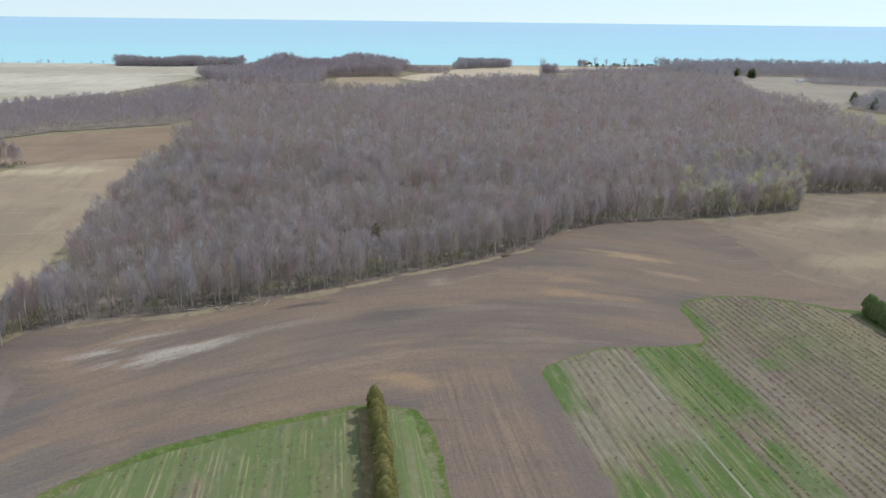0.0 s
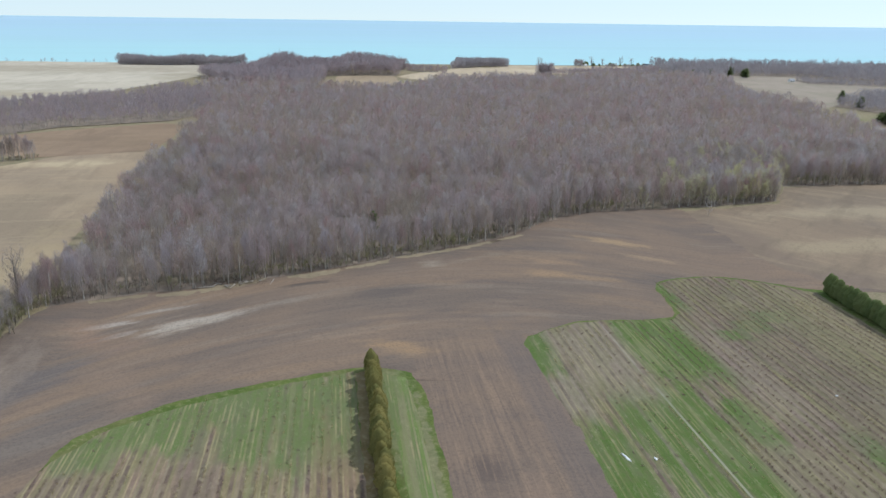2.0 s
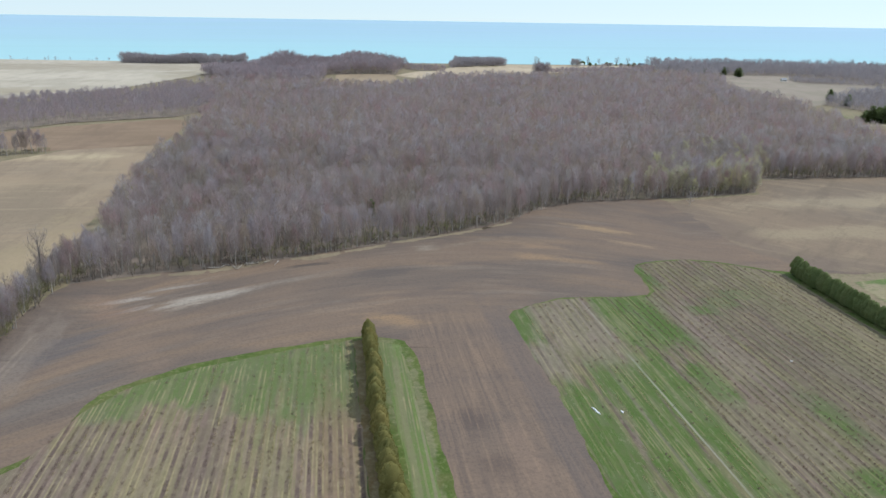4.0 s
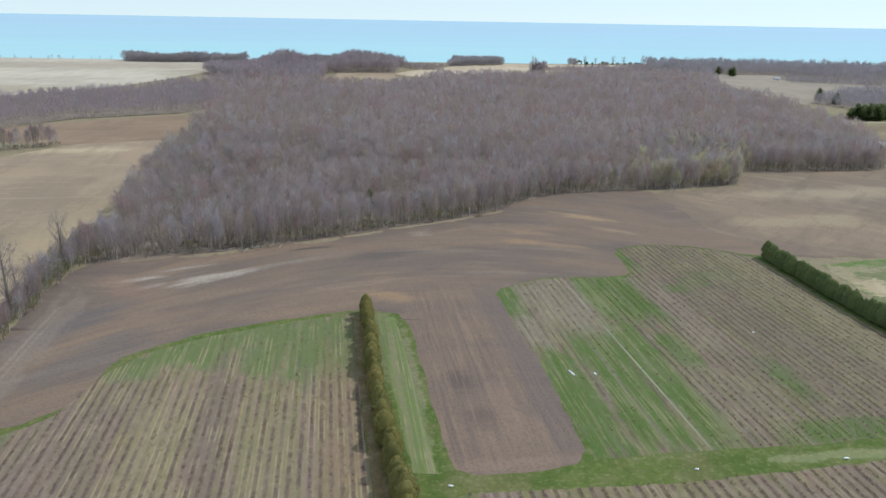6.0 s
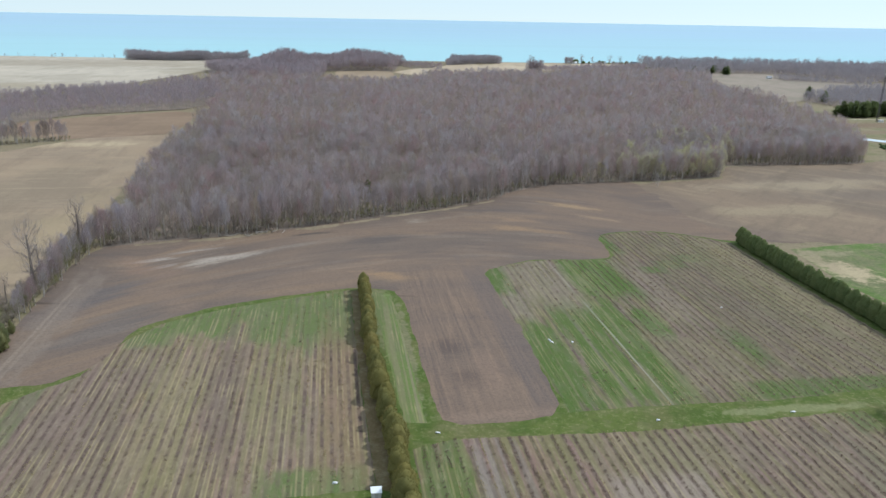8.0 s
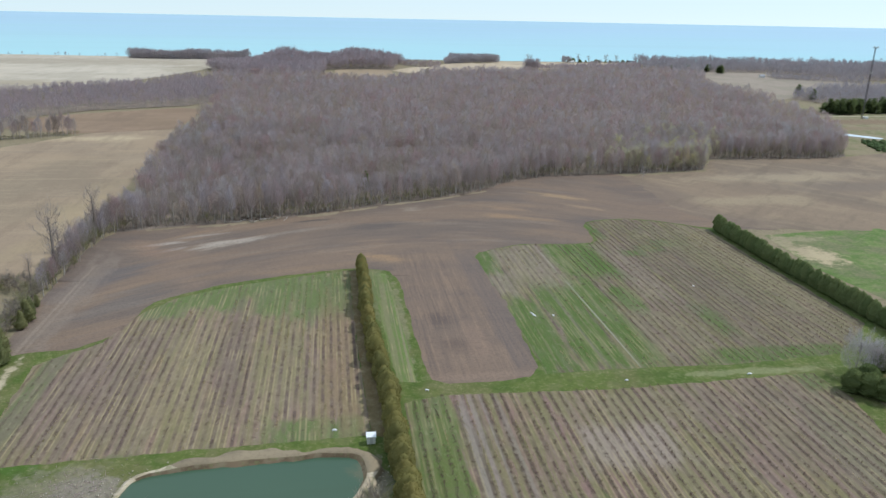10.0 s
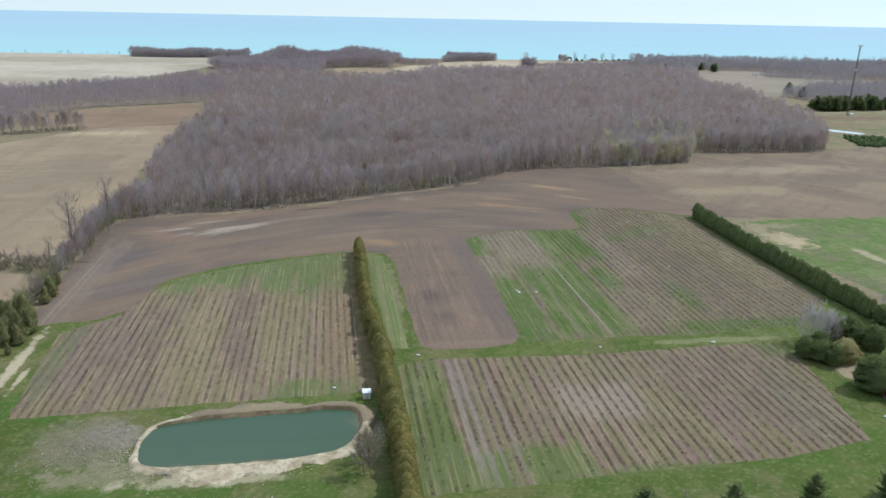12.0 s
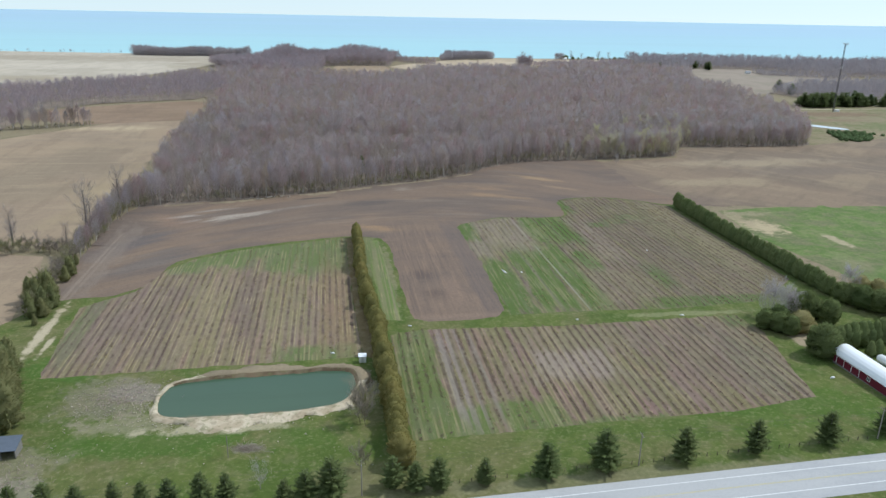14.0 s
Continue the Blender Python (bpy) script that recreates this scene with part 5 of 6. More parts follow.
for edge, pitch, phase, gap, seed, keep, name in ((A_EDGE, 2.55, -9.4, 0.9, 71, 0.5, "west"), (B_EDGE, 2.65, 1.22, 1.5, 72, 0.85, "north_east"), (C_EDGE, 2.87, 50.6, 1.15, 73, 0.9, "south_east")):
    x, y, r = row_places(edge, pitch, gap, seed, 1.0, phase % pitch)
    u, v = to_uv(x, y)
    rows = np.round((u - phase) / pitch)
    lot = np.array([noise.noise((float(a) * 3.7, float(b) / 16, 5.0)) for a, b in zip(rows, v)])
    share = np.clip(keep + 1.1 * lot, 0.03, 0.97)
    if name == "north_east":
        share = np.where(u > 104, share, 0.06)
    if name == "west":
        share = np.where(v < 140, share, 0.2 * share) * np.where((u < -54) | ((u > -42) & (u < -28)), 1.2, 0.55)
    if name == "south_east":
        share = share * np.where((u > 30) & (u < 37), 0.1, 1.0) * np.where((v < 24) & (u < 64), 0.3, 1.0)
    ok = r.uniform(size=len(x)) < share
    shrub_stuff("shrub_rows", x[ok], y[ok], r, ROW_SHRUB, "rows of low bare brown nursery shrubs", 9, (0.55, 0.15) if name != "west" else (0.42, 0.10), 0.24)
    x, y, r = row_places(edge, pitch, 1.0, seed + 10, 0.9, phase % pitch + 0.75)
    u, v = to_uv(x, y)
    line = np.array([noise.noise((float(a) * 3.1, float(b) / 30, 3.0)) for a, b in zip(np.round((u - phase) / pitch), v)])
    ok = (line > 0.22 - 0.3 * ((u > -22) & (v > 96) & (name == "west")) - 0.15 * ((u < 60) & (name == "south_east"))) & (r.uniform(size=len(x)) < 0.7)
    shrub_stuff("grass_tufts", x[ok], y[ok], r, STRAW, "tufts of dead straw-coloured grass in the rows", 8, (0.55, 0.09), 0.16)

# ---- road ----
ROAD_TURN = 11.3
rc, rs = math.cos(radians(ROAD_TURN)), math.sin(radians(ROAD_TURN))


def strip(name, off0, off1, lift, material, label, category, s0=-700, s1=700, dash=None):
    """A band along the road between two distances from its middle."""
    V, F = [], []
    step = 10.0
    for i in range(int((s1 - s0) / step)):
        for s in (s0 + i * step, s0 + (i + 1) * step):
            for o in (off0, off1):
                x, y = 124 + s * rc - o * rs, -5 + s * rs + o * rc
                V.append((x, y, float(gz(-5 + s * rs)) + lift))
        k = 4 * i
        F += [(k, k + 2, k + 3), (k, k + 3, k + 1)]
    return tagged(new(name, mesh_of(name, V, F, [material])), label, category, "", "structure")


def mat_asphalt():
    m = Mat("worn_asphalt", 0.85, 0.3)
    c = m.mix(m.ramp(m.noise(18, 5, (0.3, 1, 1)), 0.35, 0.65), srgb(164, 164, 166), srgb(178, 177, 176))
    f = m.noise(0.5, 5)
    return m.done(m.mix(m.math("MULTIPLY", m.ramp(f, 0.45, 0.7), 0.2), c, srgb(142, 142, 144)), f, 0.01, 0.3)


strip("road", -7.2, 6.6, 0.22, mat_asphalt(), "two-lane grey asphalt road with paved shoulders", "road")
WHITE_LINE, YELLOW_LINE = mat_plain("white_road_paint", (222, 222, 220), 0.7), mat_plain("yellow_road_paint", (196, 186, 140), 0.7)
strip("road_marking", 3.55, 3.8, 0.235, WHITE_LINE, "white edge line painted on the road", "road marking")
strip("road_marking", -4.0, -3.75, 0.235, WHITE_LINE, "white edge line painted on the road", "road marking")
strip("road_marking", -0.28, -0.14, 0.235, YELLOW_LINE, "worn yellow centre line on the road", "road marking")
strip("road_marking", 0.0, 0.14, 0.235, YELLOW_LINE, "worn yellow centre line on the road", "road marking")

# ---- pond ----
POND_BRUSH = ((1.5, 15, 1.9), (2.5, 17, 1.8), (1.0, 20, 1.6), (3.0, 14, 1.7), (0.6, 24, 1.3), (2.6, 21, 1.4), (3.5, -7, 1.3), (5.0, -5, 1.1))
POND = wavy(rounded([(-57.5, 27), (-55.5, 35.5), (-25, 41.5), (-6, 45.5), (-1.7, 40), (-3, 27), (-14, 21), (-47, 15.5), (-55, 17)], 2), 1.2, 0.35, 3)
POND_Z = 3.95


def pond_bank():
    """A sandy berm round the water."""
    cx, cy = -29.5, 30.5
    n = len(POND)
    prof = ((-0.05, -0.3), (0.0, 0.06), (0.018, 0.34), (0.10, 0.42), (0.17, -0.5))
    V, F = [], []
    for j, (grow, dz) in enumerate(prof):
        for i, (x, y) in enumerate(POND):
            q = noise.noise_vector((x / 7, y / 7, j * 3.0)) + 0.8 * noise.noise_vector((x / 2.2, y / 2.2, j * 5.0))
            d = math.hypot(x - cx, y - cy)
            south = 1.0 + 0.55 * max(0.0, min(1.0, (27 - y) / 8))
            north = max(0.0, min(1.0, (y - 31) / 6))
            west = 1.0 - 0.5 * max(0.0, min(1.0, (-42 - x) / 12))
            k = grow * (26 + 12 * north) * south * west * (1 + 0.6 * q.x)
            up = dz * (1 + 1.8 * north * (2 <= j <= 3))
            px, py = x + (x - cx) / d * k * 0.8, y + (y - cy) / d * k * (0.9 if y > 30 else 1.0)
            V.append((px, py, POND_Z + up + 0.15 * q.y if j < 4 else float(gz(py)) - 0.15))
    for j in range(len(prof) - 1):
        for i in range(n):
            a, b = j * n + i, j * n + (i + 1) % n
            F += [(a, a + n, b + n), (a, b + n, b)]
    wet = [1 if i < 2 * n or (i < 4 * n and V[f[0]][1] > 33) else 2 if V[f[0]][1] > 37 else 0 for i, f in enumerate(F)]
    return tagged(new("pond_bank", mesh_of("pond_bank", V, F, [SAND, mat_sand("wet_bank", (98, 84, 66), (116, 100, 80)), BANK], wet, smooth=True)), "pale sandy bank heaped round the pond", "bank", "", "structure")


pond_bank()
drape("water_pond", POND, 0, 10, mat_water("pond_water", (74, 94, 74), (68, 90, 72), 15, 50, 0.22, 0.3, 12, [(-55.5, 3.5, 22.5, 48.5, (120, 108, 82), 0.7)]), "still green-grey pond water", "pond", 2, 0.0, POND_Z)

# stones, brush and dead branches on the bare ground round the pond
STONE = mat_plain("pale_stone", (196, 186, 168), 0.9, 0.2, 0.5, 0.5)
sr = np.random.default_rng(81)
bits = []
for i in range(700):
    if i < 440:
        k = sr.integers(len(POND))
        out = abs(sr.normal(0, 2.6)) + 2.0
        x, y = POND[k]
        d = math.hypot(x + 29.5, y - 30.5)
        x, y = x + (x + 29.5) / d * out, y + (y - 30.5) / d * out * (1.3 if y < 28 else 0.7)
    elif i < 640:
        x, y = sr.normal(-67, 7), sr.normal(24, 7)
    else:
        x, y = sr.normal(-20, 30), sr.normal(3, 8)
    r = sr.uniform(0.07, 0.24)
    V, F = ovoid(int(i), r * 1.2, r, 4, 5, 0.25)
    bits.append((V * (1, sr.uniform(0.6, 1.2), 1) + (x, y, float(gz(y)) + 0.05 + (0.2 if i < 440 else 0)), F))
me = mesh_of("stones", *join(bits), [STONE])
tagged(new("stones", me), "pale stones scattered round the pond", "stones", "", "stuff")
for name, n, cx, cy, sx, sy in (("brush_heap", 520, -83, 267, 6.5, 2.2), ("dead_branches", 700, -68, 26, 6, 6), ("brush_pile", 420, -26, 2, 2.2, 1.0), ("dead_branches", 420, -80, -12, 5, 6), ("dead_branches", 260, -2, 33, 1.2, 5)):
    x, y = sr.normal(cx, sx, n), sr.normal(cy, sy, n)
    P = np.stack([x, y, gz(y) + 0.12 + sr.uniform(0, 1.3 if name == "brush_heap" else 0.5 if name == "brush_pile" else 0.15, n)], 1)
    D = np.stack([sr.normal(0, 1, n), sr.normal(0, 1, n), sr.uniform(0, 0.35, n)], 1)
    D /= np.linalg.norm(D, axis=1)[:, None]
    me = mesh_of(name, *slivers(sr, P, D, 1.4, 0.10), [DARK_BARK if name == "brush_heap" else TWIGS])
    tagged(new(name, me), "grey-brown dead branches strewn over bare ground", "branches", "", "stuff")

for x, y, s in POND_BRUSH:
    plant_tree(BRUSH_KINDS[er.integers(5)], x, y, s, er.uniform(0, 360), "bare mauve-grey shrub beside the pond", "shrubs by the pond", "bush", "shrub", 0.8)
plant_tree(THIN_TREES[1], -19, -14.5, 0.62, 30, "small pale leafless tree among the spruces")

# ---- buildings ----
RED, ROOF_WHITE = mat_plain("red_boards", (104, 32, 46), 0.75, 0.3, 0.3, 0.8), mat_plain("white_metal_roof", (236, 238, 240), 0.45, 0.5, 0.12, 2.0, 0.85)
TRIM, GLASS = mat_plain("white_trim", (222, 222, 218), 0.6), mat_plain("dark_glass", (60, 66, 72), 0.15, 0.6)
GREY_ROOF, WEATHERED = mat_plain("blue_grey_metal_roof", (96, 104, 116), 0.5, 0.4, 0.3, 1.0), mat_plain("weathered_boards", (132, 128, 122), 0.85, 0.2, 0.5, 0.5)
FOUND = mat_plain("grey_foundation", (120, 118, 112))
TANK = mat_plain("white_tank_paint", (226, 228, 226), 0.4, 0.5, 0.15, 1.2)


def gable_bm(L, w, eave, ridge, over=0.5, thick=0.12):
    """Two roof slopes of a house that runs along y."""
    bm = bmesh.new()
    for s in (-1, 1):
        lo, hi = (s * (w / 2 + over), eave - over * (ridge - eave) / (w / 2)), (0, ridge)
        q = []
        for y in (-over, L + over):
            for (x, z) in (lo, hi):
                for dz in (0, thick):
                    q.append(bm.verts.new((x, y, z + dz)))
        for f in ((0, 1, 3, 2), (4, 6, 7, 5), (0, 4, 5, 1), (2, 3, 7, 6), (1, 5, 7, 3), (0, 2, 6, 4)):
            bm.faces.new([q[i] for i in f])
    bmesh.ops.recalc_face_normals(bm, faces=bm.faces[:])
    return bm


def gable_body(L, w, eave, ridge, material):
    bm = bmesh.new()
    prof = [(-w / 2, -0.5), (w / 2, -0.5), (w / 2, eave), (0, ridge), (-w / 2, eave)]
    a, b = [bm.verts.new((x, 0, z)) for x, z in prof], [bm.verts.new((x, L, z)) for x, z in prof]
    bm.faces.new(a), bm.faces.new(b[::-1])
    for i in range(5):
        j = (i + 1) % 5
        bm.faces.new((a[i], b[i], b[j], a[j]))
    bmesh.ops.recalc_face_normals(bm, faces=bm.faces[:])
    return bm_mesh("wall", bm, material)


ARCH = [(3.65, 3.05), (3.35, 3.75), (2.75, 4.55), (1.9, 5.2), (1.0, 5.58), (0.0, 5.7)]


def arch_roof(L, over=0.35, thick=0.1):
    """A rounded barn roof over a wall that runs along y."""
    bm = bmesh.new()
    line = ARCH + [(-x, z) for x, z in ARCH[-2::-1]]
    rings = [[bm.verts.new((x, y, z + dz)) for x, z in line] for y in (-over, L + over) for dz in (0, thick)]
    lo0, hi0, lo1, hi1 = rings
    for i in range(len(line) - 1):
        for p, q in ((hi0, hi1), (lo1, lo0), (lo0, hi0), (hi1, lo1)):
            bm.faces.new((p[i], p[i + 1], q[i + 1], q[i]))
    bm.faces.new((lo0[0], hi0[0], hi1[0], lo1[0])), bm.faces.new((lo0[-1], lo1[-1], hi1[-1], hi0[-1]))
    bmesh.ops.recalc_face_normals(bm, faces=bm.faces[:])
    return bm


def barn():
    L, w = 39.0, 6.6
    t = thing("barn", "long red board barn with a rounded white metal roof", "barn", "", pose(162.8, 20.8, float(gz(40)), 0, 0, 12.0))
    bm = bmesh.new()
    prof = [(-w / 2, -0.5), (w / 2, -0.5)] + [(min(x, w / 2), z - 0.02) for x, z in ARCH[1:]] + [(-min(x, w / 2), z - 0.02) for x, z in ARCH[-2:0:-1]]
    a, b = [bm.verts.new((x, 0, z)) for x, z in prof], [bm.verts.new((x, L, z)) for x, z in prof]
    bm.faces.new(a), bm.faces.new(b[::-1])
    for i in range(len(prof)):
        j = (i + 1) % len(prof)
        bm.faces.new((a[i], b[i], b[j], a[j]))
    bmesh.ops.recalc_face_normals(bm, faces=bm.faces[:])
    part("wall", bm_mesh("wall", bm, RED), t)
    part("roof", bm_mesh("roof", arch_roof(L), ROOF_WHITE), t, "rounded white metal roof")
    part("foundation", box_mesh("foundation", -w / 2 - 0.06, w / 2 + 0.06, -0.06, L + 0.06, -0.6, 0.25, FOUND), t)
    for y in (37.6, 34.2, 30.8, 27.4):
        part("trim_post", box_mesh("trim_post", -w / 2 - 0.09, -w / 2 + 0.02, y - 0.1, y + 0.1, 0.26, 2.6, TRIM), t, "white upright trim")
    part("trim_board", box_mesh("trim_board", -w / 2 - 0.08, -w / 2 + 0.02, 27.3, 37.7, 2.62, 2.8, TRIM), t, "white door head trim")
    for y in (23.4, 8.5, 3.5):
        wi = part("window", box_mesh("window", -w / 2 - 0.10, -w / 2 + 0.02, y - 0.75, y + 0.75, 1.1, 2.4, TRIM), t, "white-framed window")
        for s in (-0.36, 0.36):
            part("pane", box_mesh("pane", -w / 2 - 0.12, -w / 2 - 0.06, y + s - 0.3, y + s + 0.3, 1.25, 2.25, GLASS, 0.0), wi)
    part("door", box_mesh("door", -w / 2 - 0.08, -w / 2 + 0.02, 13.2, 14.3, 0.26, 2.4, TRIM), t, "white door")
    return t

barn()


def tank(x, y, L, r, turn):
    t = thing("storage_tank", "white rounded storage tank on feet behind the barn", "tank", "tanks behind the barn", pose(x, y, float(gz(y)), 0, 0, turn))
    bm = bmesh.new()
    bmesh.ops.create_uvsphere(bm, u_segments=16, v_segments=10, radius=r)
    for q in bm.verts:
        q.co.x += (L / 2 - r) * (1 if q.co.x > 0.001 else -1 if q.co.x < -0.001 else 0)
        q.co.z += r + 0.4
    part("shell", bm_mesh("shell", bm, TANK, True), t)
    for s in (-1, 1):
        part("foot", box_mesh("foot", s * L * 0.25 - 0.15, s * L * 0.25 + 0.15, -r * 0.7, r * 0.7, -0.1, 0.8, FOUND), t)


tank(161.4, 55.4, 6.2, 1.15, 112), tank(167.2, 55.6, 6.5, 1.5, 112), tank(166.0, 47.5, 6, 1.3, 105)


def shed_small():
    """White pump shed at the pond."""
    t = thing("pump_shed", "small white shed with a flat sloping roof at the pond", "shed", "", pose(-1.8, 52.5, float(gz(52)) + 0.1, 0, 0, 8))
    part("wall", box_mesh("wall", -1.1, 1.1, -0.9, 0.9, 0, 2.1, TRIM), t)
    bm = bmesh.new()
    box_bm(bm, -1.3, 1.3, -1.1, 1.1, 2.1, 2.2)
    for q in bm.verts:
        q.co.z += 0.25 * (q.co.y + 1.1) / 2.2
    part("roof", bm_mesh("roof", bm, ROOF_WHITE), t, "white sheet roof")
    part("door", box_mesh("door", -0.4, 0.4, -0.96, -0.88, 0.05, 1.9, mat_plain("pale_grey_boards", (196, 196, 192), 0.7)), t, "pale grey board door")


shed_small()
dock = thing("dock", "narrow pale plank dock at the pond's edge", "dock", "", pose(0.2, 39.0, POND_Z + 0.55, 0, 0, 8))
for i in range(6):
    part("plank", box_mesh("plank", -1.4, 1.4, -0.75 + i * 0.26, -0.75 + i * 0.26 + 0.22, 0.15, 0.22, TRIM, 0.01), dock)
for sx in (-1.2, 1.2):
    part("post", box_mesh("post", sx - 0.08, sx + 0.08, -0.1, 0.06, -1.2, 0.15, WEATHERED), dock)


def open_shed():
    t = thing("open_shed", "open-fronted shed with a blue-grey metal roof", "shed", "", pose(-82.5, -1.5, float(gz(0)) + 0.05, 0, 0, 100))
    L, w = 10.0, 5.0
    bm = bmesh.new()
    box_bm(bm, -w / 2 - 0.4, w / 2 + 0.4, -0.4, L + 0.4, 2.5, 2.64)
    for q in bm.verts:
        q.co.z += 0.16 * (q.co.x + w / 2)
    part("roof", bm_mesh("roof", bm, GREY_ROOF), t, "blue-grey metal roof")
    part("back_wall", box_mesh("back_wall", w / 2 - 0.1, w / 2, 0, L, -0.2, 3.2, WEATHERED), t)
    for y in (0.0, L - 0.1):
        part("side_wall", box_mesh("side_wall", -w / 2, w / 2 - 0.12, y, y + 0.1, -0.2, 2.5, WEATHERED), t)
    for y in (0.0, L / 3, 2 * L / 3, L):
        part("post", box_mesh("post", -w / 2 - 0.1, -w / 2 + 0.08, y - 0.09, y + 0.09, -0.2, 2.5, WEATHERED), t)


open_shed()


# ---- poles, fence, mast ----
POLE = mat_plain("grey_pole_wood", (150, 142, 132), 0.85, 0.2, 0.5, 0.4)
WIRE = mat_plain("wire", (90, 90, 92), 0.6)
STEEL = mat_plain("mast_steel", (74, 70, 72), 0.6, 0.4)


def stick(name, p0, p1, r0, r1, sides, material):
    V, F = tube(p0, p1, r0, r1, sides)
    return mesh_of(name, V, F, [material])


def utility_pole(x, y, h):
    t = thing("utility_pole", "weathered wooden utility pole on the verge", "pole", "poles along the road", pose(x, y, float(gz(y)), 0, 0, ROAD_TURN))
    part("post", stick("post", (0, 0, -0.5), (0, 0, h), 0.17, 0.11, 8, POLE), t)
    part("crossarm", box_mesh("crossarm", -0.06, 0.06, -1.1, 1.1, h - 0.7, h - 0.55, POLE, 0.01), t)
    for s in (-1.0, 0.0, 1.0):
        part("insulator", stick("insulator", (0, s, h - 0.55), (0, s, h - 0.35), 0.05, 0.04, 6, TRIM), t)
    return t


pole_s = (5, -16.5), (73, -2.5), (141, 12), (209, 25.5), (-63, -31)
for x, y in pole_s:
    utility_pole(x, y, 9.5)
for y, x in ((-2, -30),):
    st_ob = thing("utility_pole", "thin wooden service pole on the lawn", "pole", "", pose(x, y, float(gz(y))))
    part("post", stick("post", (0, 0, -0.5), (0, 0, 6.5), 0.12, 0.09, 8, POLE), st_ob)
order = sorted(pole_s)
for (x0, y0), (x1, y1) in zip(order, order[1:]):
    for s in (-1.0, 1.0):
        pts = []
        for i in range(9):
            f = i / 8
            y = y0 + (y1 - y0) * f
            pts.append((x0 + (x1 - x0) * f, y + s, float(gz(y0)) * (1 - f) + float(gz(y1)) * f + 9.15 - 3.2 * f * (1 - f)))
        me = mesh_of("power_line", *join([tube(a, b, 0.012, 0.012, 3) for a, b in zip(pts, pts[1:])]), [WIRE])
        tagged(new("power_line", me), "thin power line strung between the poles", "wire", "power lines")

fence = thing("fence", "low wire fence with short wooden posts along the verge", "fence", "")
fpts = [(25 + 2.9 * i, -11.5 + 0.205 * 2.9 * i) for i in range(46)]
post_me = stick("post", (0, 0, -0.2), (0, 0, 1.15), 0.09, 0.08, 6, DARK_BARK)
for x, y in fpts:
    part("post", post_me, fence, "", pose(x, y, float(gz(y)) + 0.05))
for hgt in (0.5, 0.95):
    part("wire", mesh_of("wire", *join([tube((a[0], a[1], float(gz(a[1])) + hgt), (b[0], b[1], float(gz(b[1])) + hgt), 0.01, 0.01, 3) for a, b in zip(fpts, fpts[1:])]), [WIRE]), fence)


def mast(x, y, h):
    t = thing("radio_mast", "tall slim steel lattice radio mast", "mast", "", pose(x, y, float(gz(y))))
    legs = [(0.8 * math.cos(a), 0.8 * math.sin(a)) for a in (0.5, 2.6, 4.7)]
    for lx, ly in legs:
        part("leg", stick("leg", (lx, ly, -1), (lx * 0.8, ly * 0.8, h), 0.3, 0.24, 4, STEEL), t)
    bits = []
    for i in range(int(h / 3)):
        for (ax, ay), (bx, by) in zip(legs, legs[1:] + legs[:1]):
            bits.append(tube((ax, ay, i * 3.0), (bx, by, i * 3.0 + 3.0), 0.06, 0.06, 3))
    part("bracing", mesh_of("bracing", *join(bits), [STEEL]), t)
    for z, s in ((h, 2.6), (h - 26, 1.3)):
        part("antenna_frame", box_mesh("antenna_frame", -s, s, -s * 0.4, s * 0.4, z - 0.35, z, STEEL), t)
        for i in range(4):
            part("antenna", box_mesh("antenna", -s + i * s * 0.6, -s + i * s * 0.6 + 0.35, -s * 0.45, -s * 0.2, z - 1.2, z + 1.2, TRIM), t)
    part("base_hut", box_mesh("base_hut", 2, 6, -2, 2, -0.3, 2.6, TRIM), t, "white equipment hut")


mast(473, 716, 76)

# pool, evergreens and bushes beyond
# the sky's reflection is painted into the pool's near-white base colour
drape("water_pool", rounded([(376, 622), (396, 606), (424, 580), (414, 572), (384, 598)], 2), 0.6, 40, mat_water("pool_sky_reflection", (222, 228, 228), (214, 222, 226), 560, 620, 0.25, 0.6, 20), "meadow pool coloured pale with the sky's reflection", "pool", 4, 0.8)
for i in range(64):
    x = 458 + 1.65 * i if i < 36 else 528 + 0.9 * (i - 36) if i < 48 else 551 + 5.0 * (i - 48)
    plant_tree(SPRUCES[i % 6], x + er.normal(0, 1.5), 760 + 0.2 * (x - 458) + er.normal(0, 6), er.uniform(1.1, 1.75), er.uniform(0, 360), "dark evergreen in a clump by the mast", "evergreens by the mast", "spruce", "conifer", er.uniform(1.7, 2.2))
mx, my, mr = scatter([(388, 557), (379, 510), (392, 506), (414, 513), (424, 553), (408, 558)], 4.6, 57, 0.95)
for x, y in zip(mx, my):
    plant_tree(GREEN_BUSHES[mr.integers(4)], x, y, mr.uniform(0.4, 0.75), mr.uniform(0, 360), "low dark green bush on the meadow", "meadow bushes", "bush", "shrub", 1.3)
for x, y, s in ((429, 548, 0.5), (434, 541, 0.5), (452, 560, 0.6), (458, 552, 0.6), (402, 640, 0.4), (395, 566, 0.4)):
    plant_tree(GREEN_BUSHES[mr.integers(4)], x, y, s, mr.uniform(0, 360), "low dark green bush on the meadow", "meadow bushes", "bush", "shrub", 1.3)
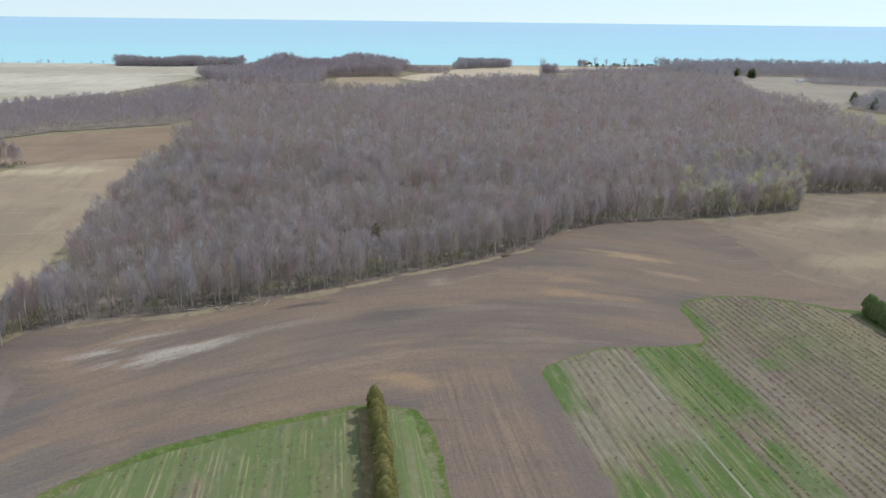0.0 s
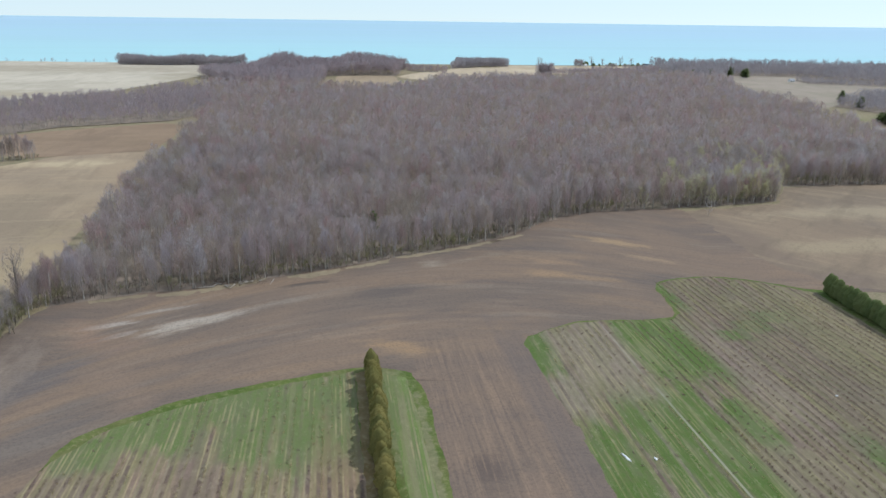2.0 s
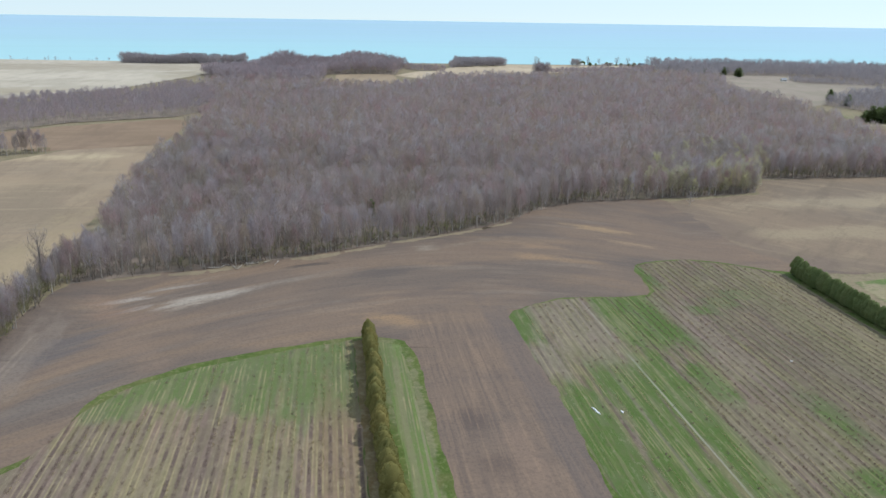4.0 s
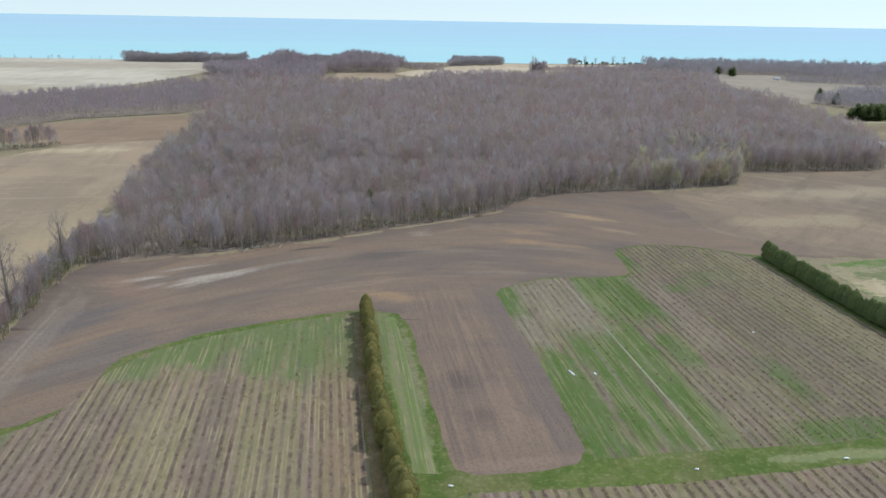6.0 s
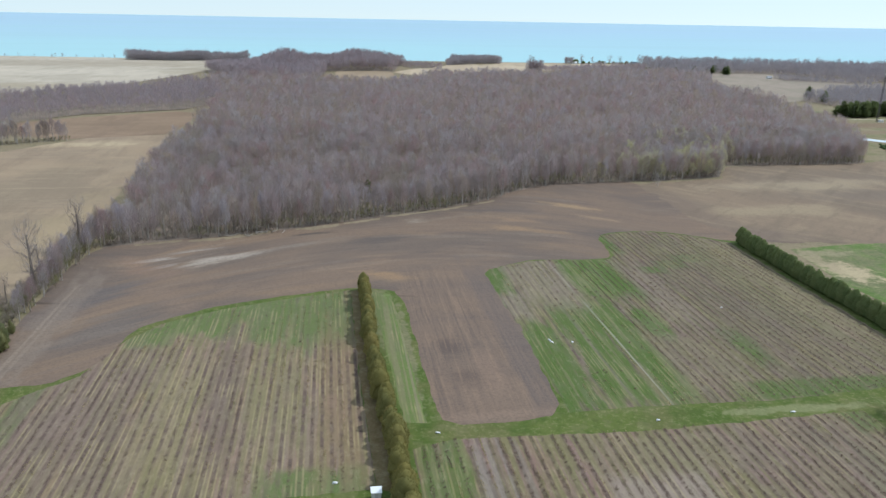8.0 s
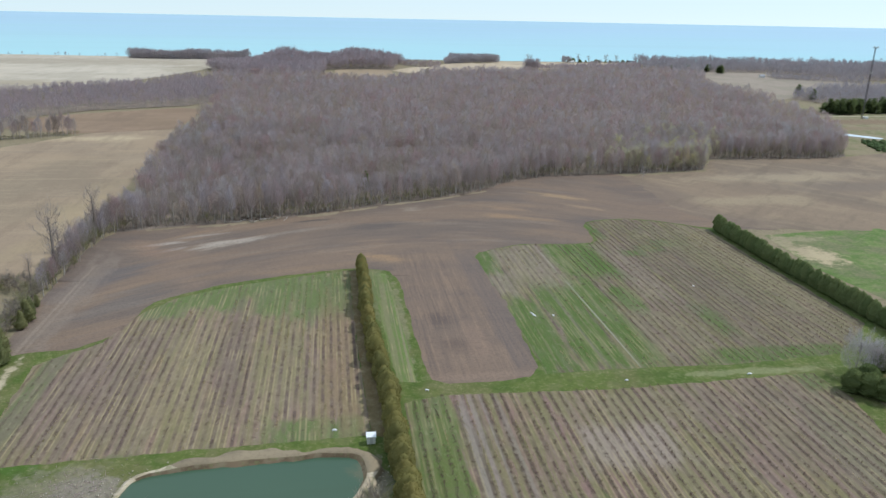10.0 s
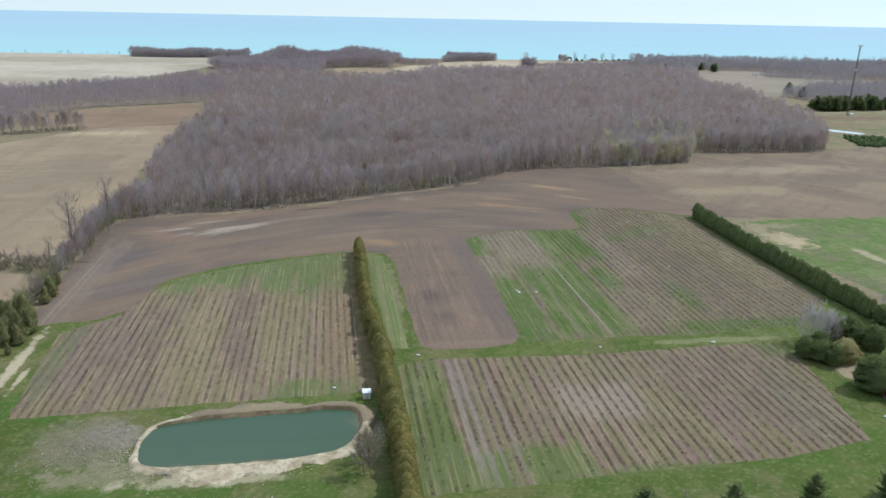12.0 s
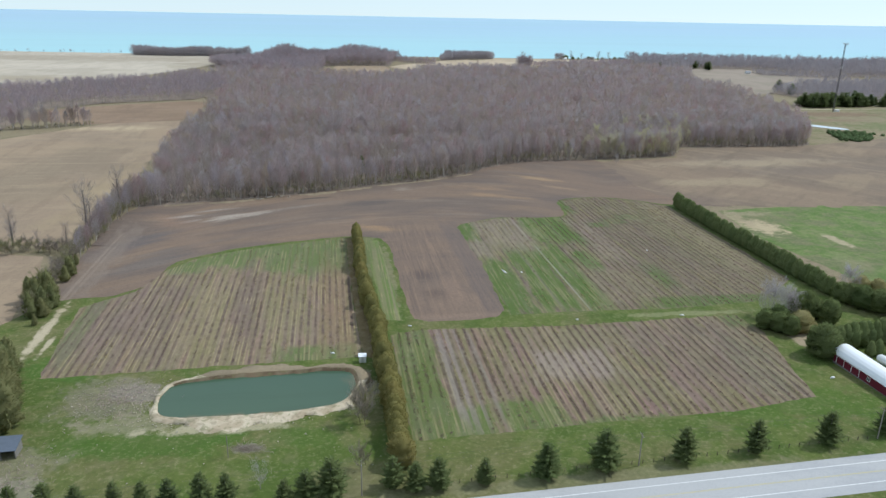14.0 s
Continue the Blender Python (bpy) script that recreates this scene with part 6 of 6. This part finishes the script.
for x, y, s in ((523, 985, 1.5), (527, 990, 1.2), (510, 912, 1.5), (513, 916, 1.3), (521, 1507, 1.6), (528, 1510, 1.5), (515, 1505, 1.3), (578, 1547, 1.5), (574, 1451, 1.8), (569, 1452, 1.6), (585, 1550, 1.4), (630, 1700, 1.2), (470, 1560, 1.3), (470, 1440, 1.5), (514, 1480, 1.5), (521, 1484, 1.3), (560, 1495, 1.5), (571, 1443, 1.5)):
    plant_tree(SPRUCES[er.integers(6)], x, y, s, er.uniform(0, 360), "dark lone evergreen far off near the shore", "far evergreens", "spruce", "conifer", 1.8)
for x, y, s in ((318, 1764, 1.5), (326, 1766, 1.7), (344, 1768, 1.2), (358, 1770, 0.9), (384, 1775, 1.3), (392, 1777, 1.1), (408, 1780, 0.8), (420, 1783, 1.0), (440, 1788, 0.9), (452, 1790, 1.2), (466, 1796, 1.0)):
    plant_tree(BUSHES[er.integers(4)], x, y, s, er.uniform(0, 360), "dark rounded tree far off on the shore", "shore trees", wide=er.uniform(1.0, 1.4))
for x, y, s in ((340, 1772, 1.1), (366, 1774, 0.9), (410, 1784, 1.1), (436, 1790, 1.0), (216, 1755, 1.0), (222, 1750, 0.9)):
    plant_tree(LONE_TREES[er.integers(3)], x, y, s, er.uniform(0, 360), "bare tree on the lake shore", "shore trees", wide=1.5)


def far_house(x, y, L, w, turn, roof):
    t = thing("house", "small white house on the lake shore", "house", "shore houses", pose(x, y, float(gz(y, x)), 0, 0, turn))
    part("wall", gable_body(L, w, 3.2, 6.0, TRIM), t)
    part("roof", bm_mesh("roof", gable_bm(L, w, 3.22, 6.02), roof), t)
    for k in (0.25, 0.7):
        part("window", box_mesh("window", -w / 2 - 0.06, -w / 2 + 0.02, L * k - 0.6, L * k + 0.6, 1.0, 2.3, GLASS, 0.0), t)
        part("window", box_mesh("window", -w / 2 * k - 0.5, -w / 2 * k + 0.5, -0.06, 0.02, 1.0, 2.3, GLASS, 0.0), t)


far_house(328, 1760, 12, 8, 80, ROOF_WHITE), far_house(478, 1790, 12, 8, 70, GREY_ROOF), far_house(512, 1785, 10, 7, 95, ROOF_WHITE), far_house(622, 1352, 9, 6, 100, GREY_ROOF)

# ---- bags and plastic left in the plots ----
BAG = mat_plain("white_plastic_sheet", (232, 232, 230), 0.5, 0.4, 0.3, 0.3)


def bag(x, y, L, w, turn):
    rng = np.random.default_rng(int(abs(x * 13 + y * 7)))
    V, F = ovoid(int(abs(x * 7 + y)), 0.6, 0.5, 5, 8, 0.25)
    V = V * (L * 0.8, w * 0.6, 0.7)
    tagged(new("plastic_bag", mesh_of("plastic_bag", V, F, [BAG])), "crumpled sheet of white plastic lying on the plot", "plastic bag", "plastic on the plots").matrix_world = pose(x, y, float(gz(y)) + 0.1, 0, 0, turn)


for x, y, L, w, t in ((50, 142, 4.5, 1.0, 115), (57.5, 141, 2.0, 1.4, 100), (73, 89.5, 1.4, 1.2, 0), (113, 95.5, 2.0, 1.2, 10), (12, 81, 1.6, 1.2, 0), (120.5, 176, 1.3, 1.2, 0), (146, 47, 2.2, 1.6, 30), (-12, 58, 1.6, 1.3, 20)):
    bag(x, y, L, w, t)
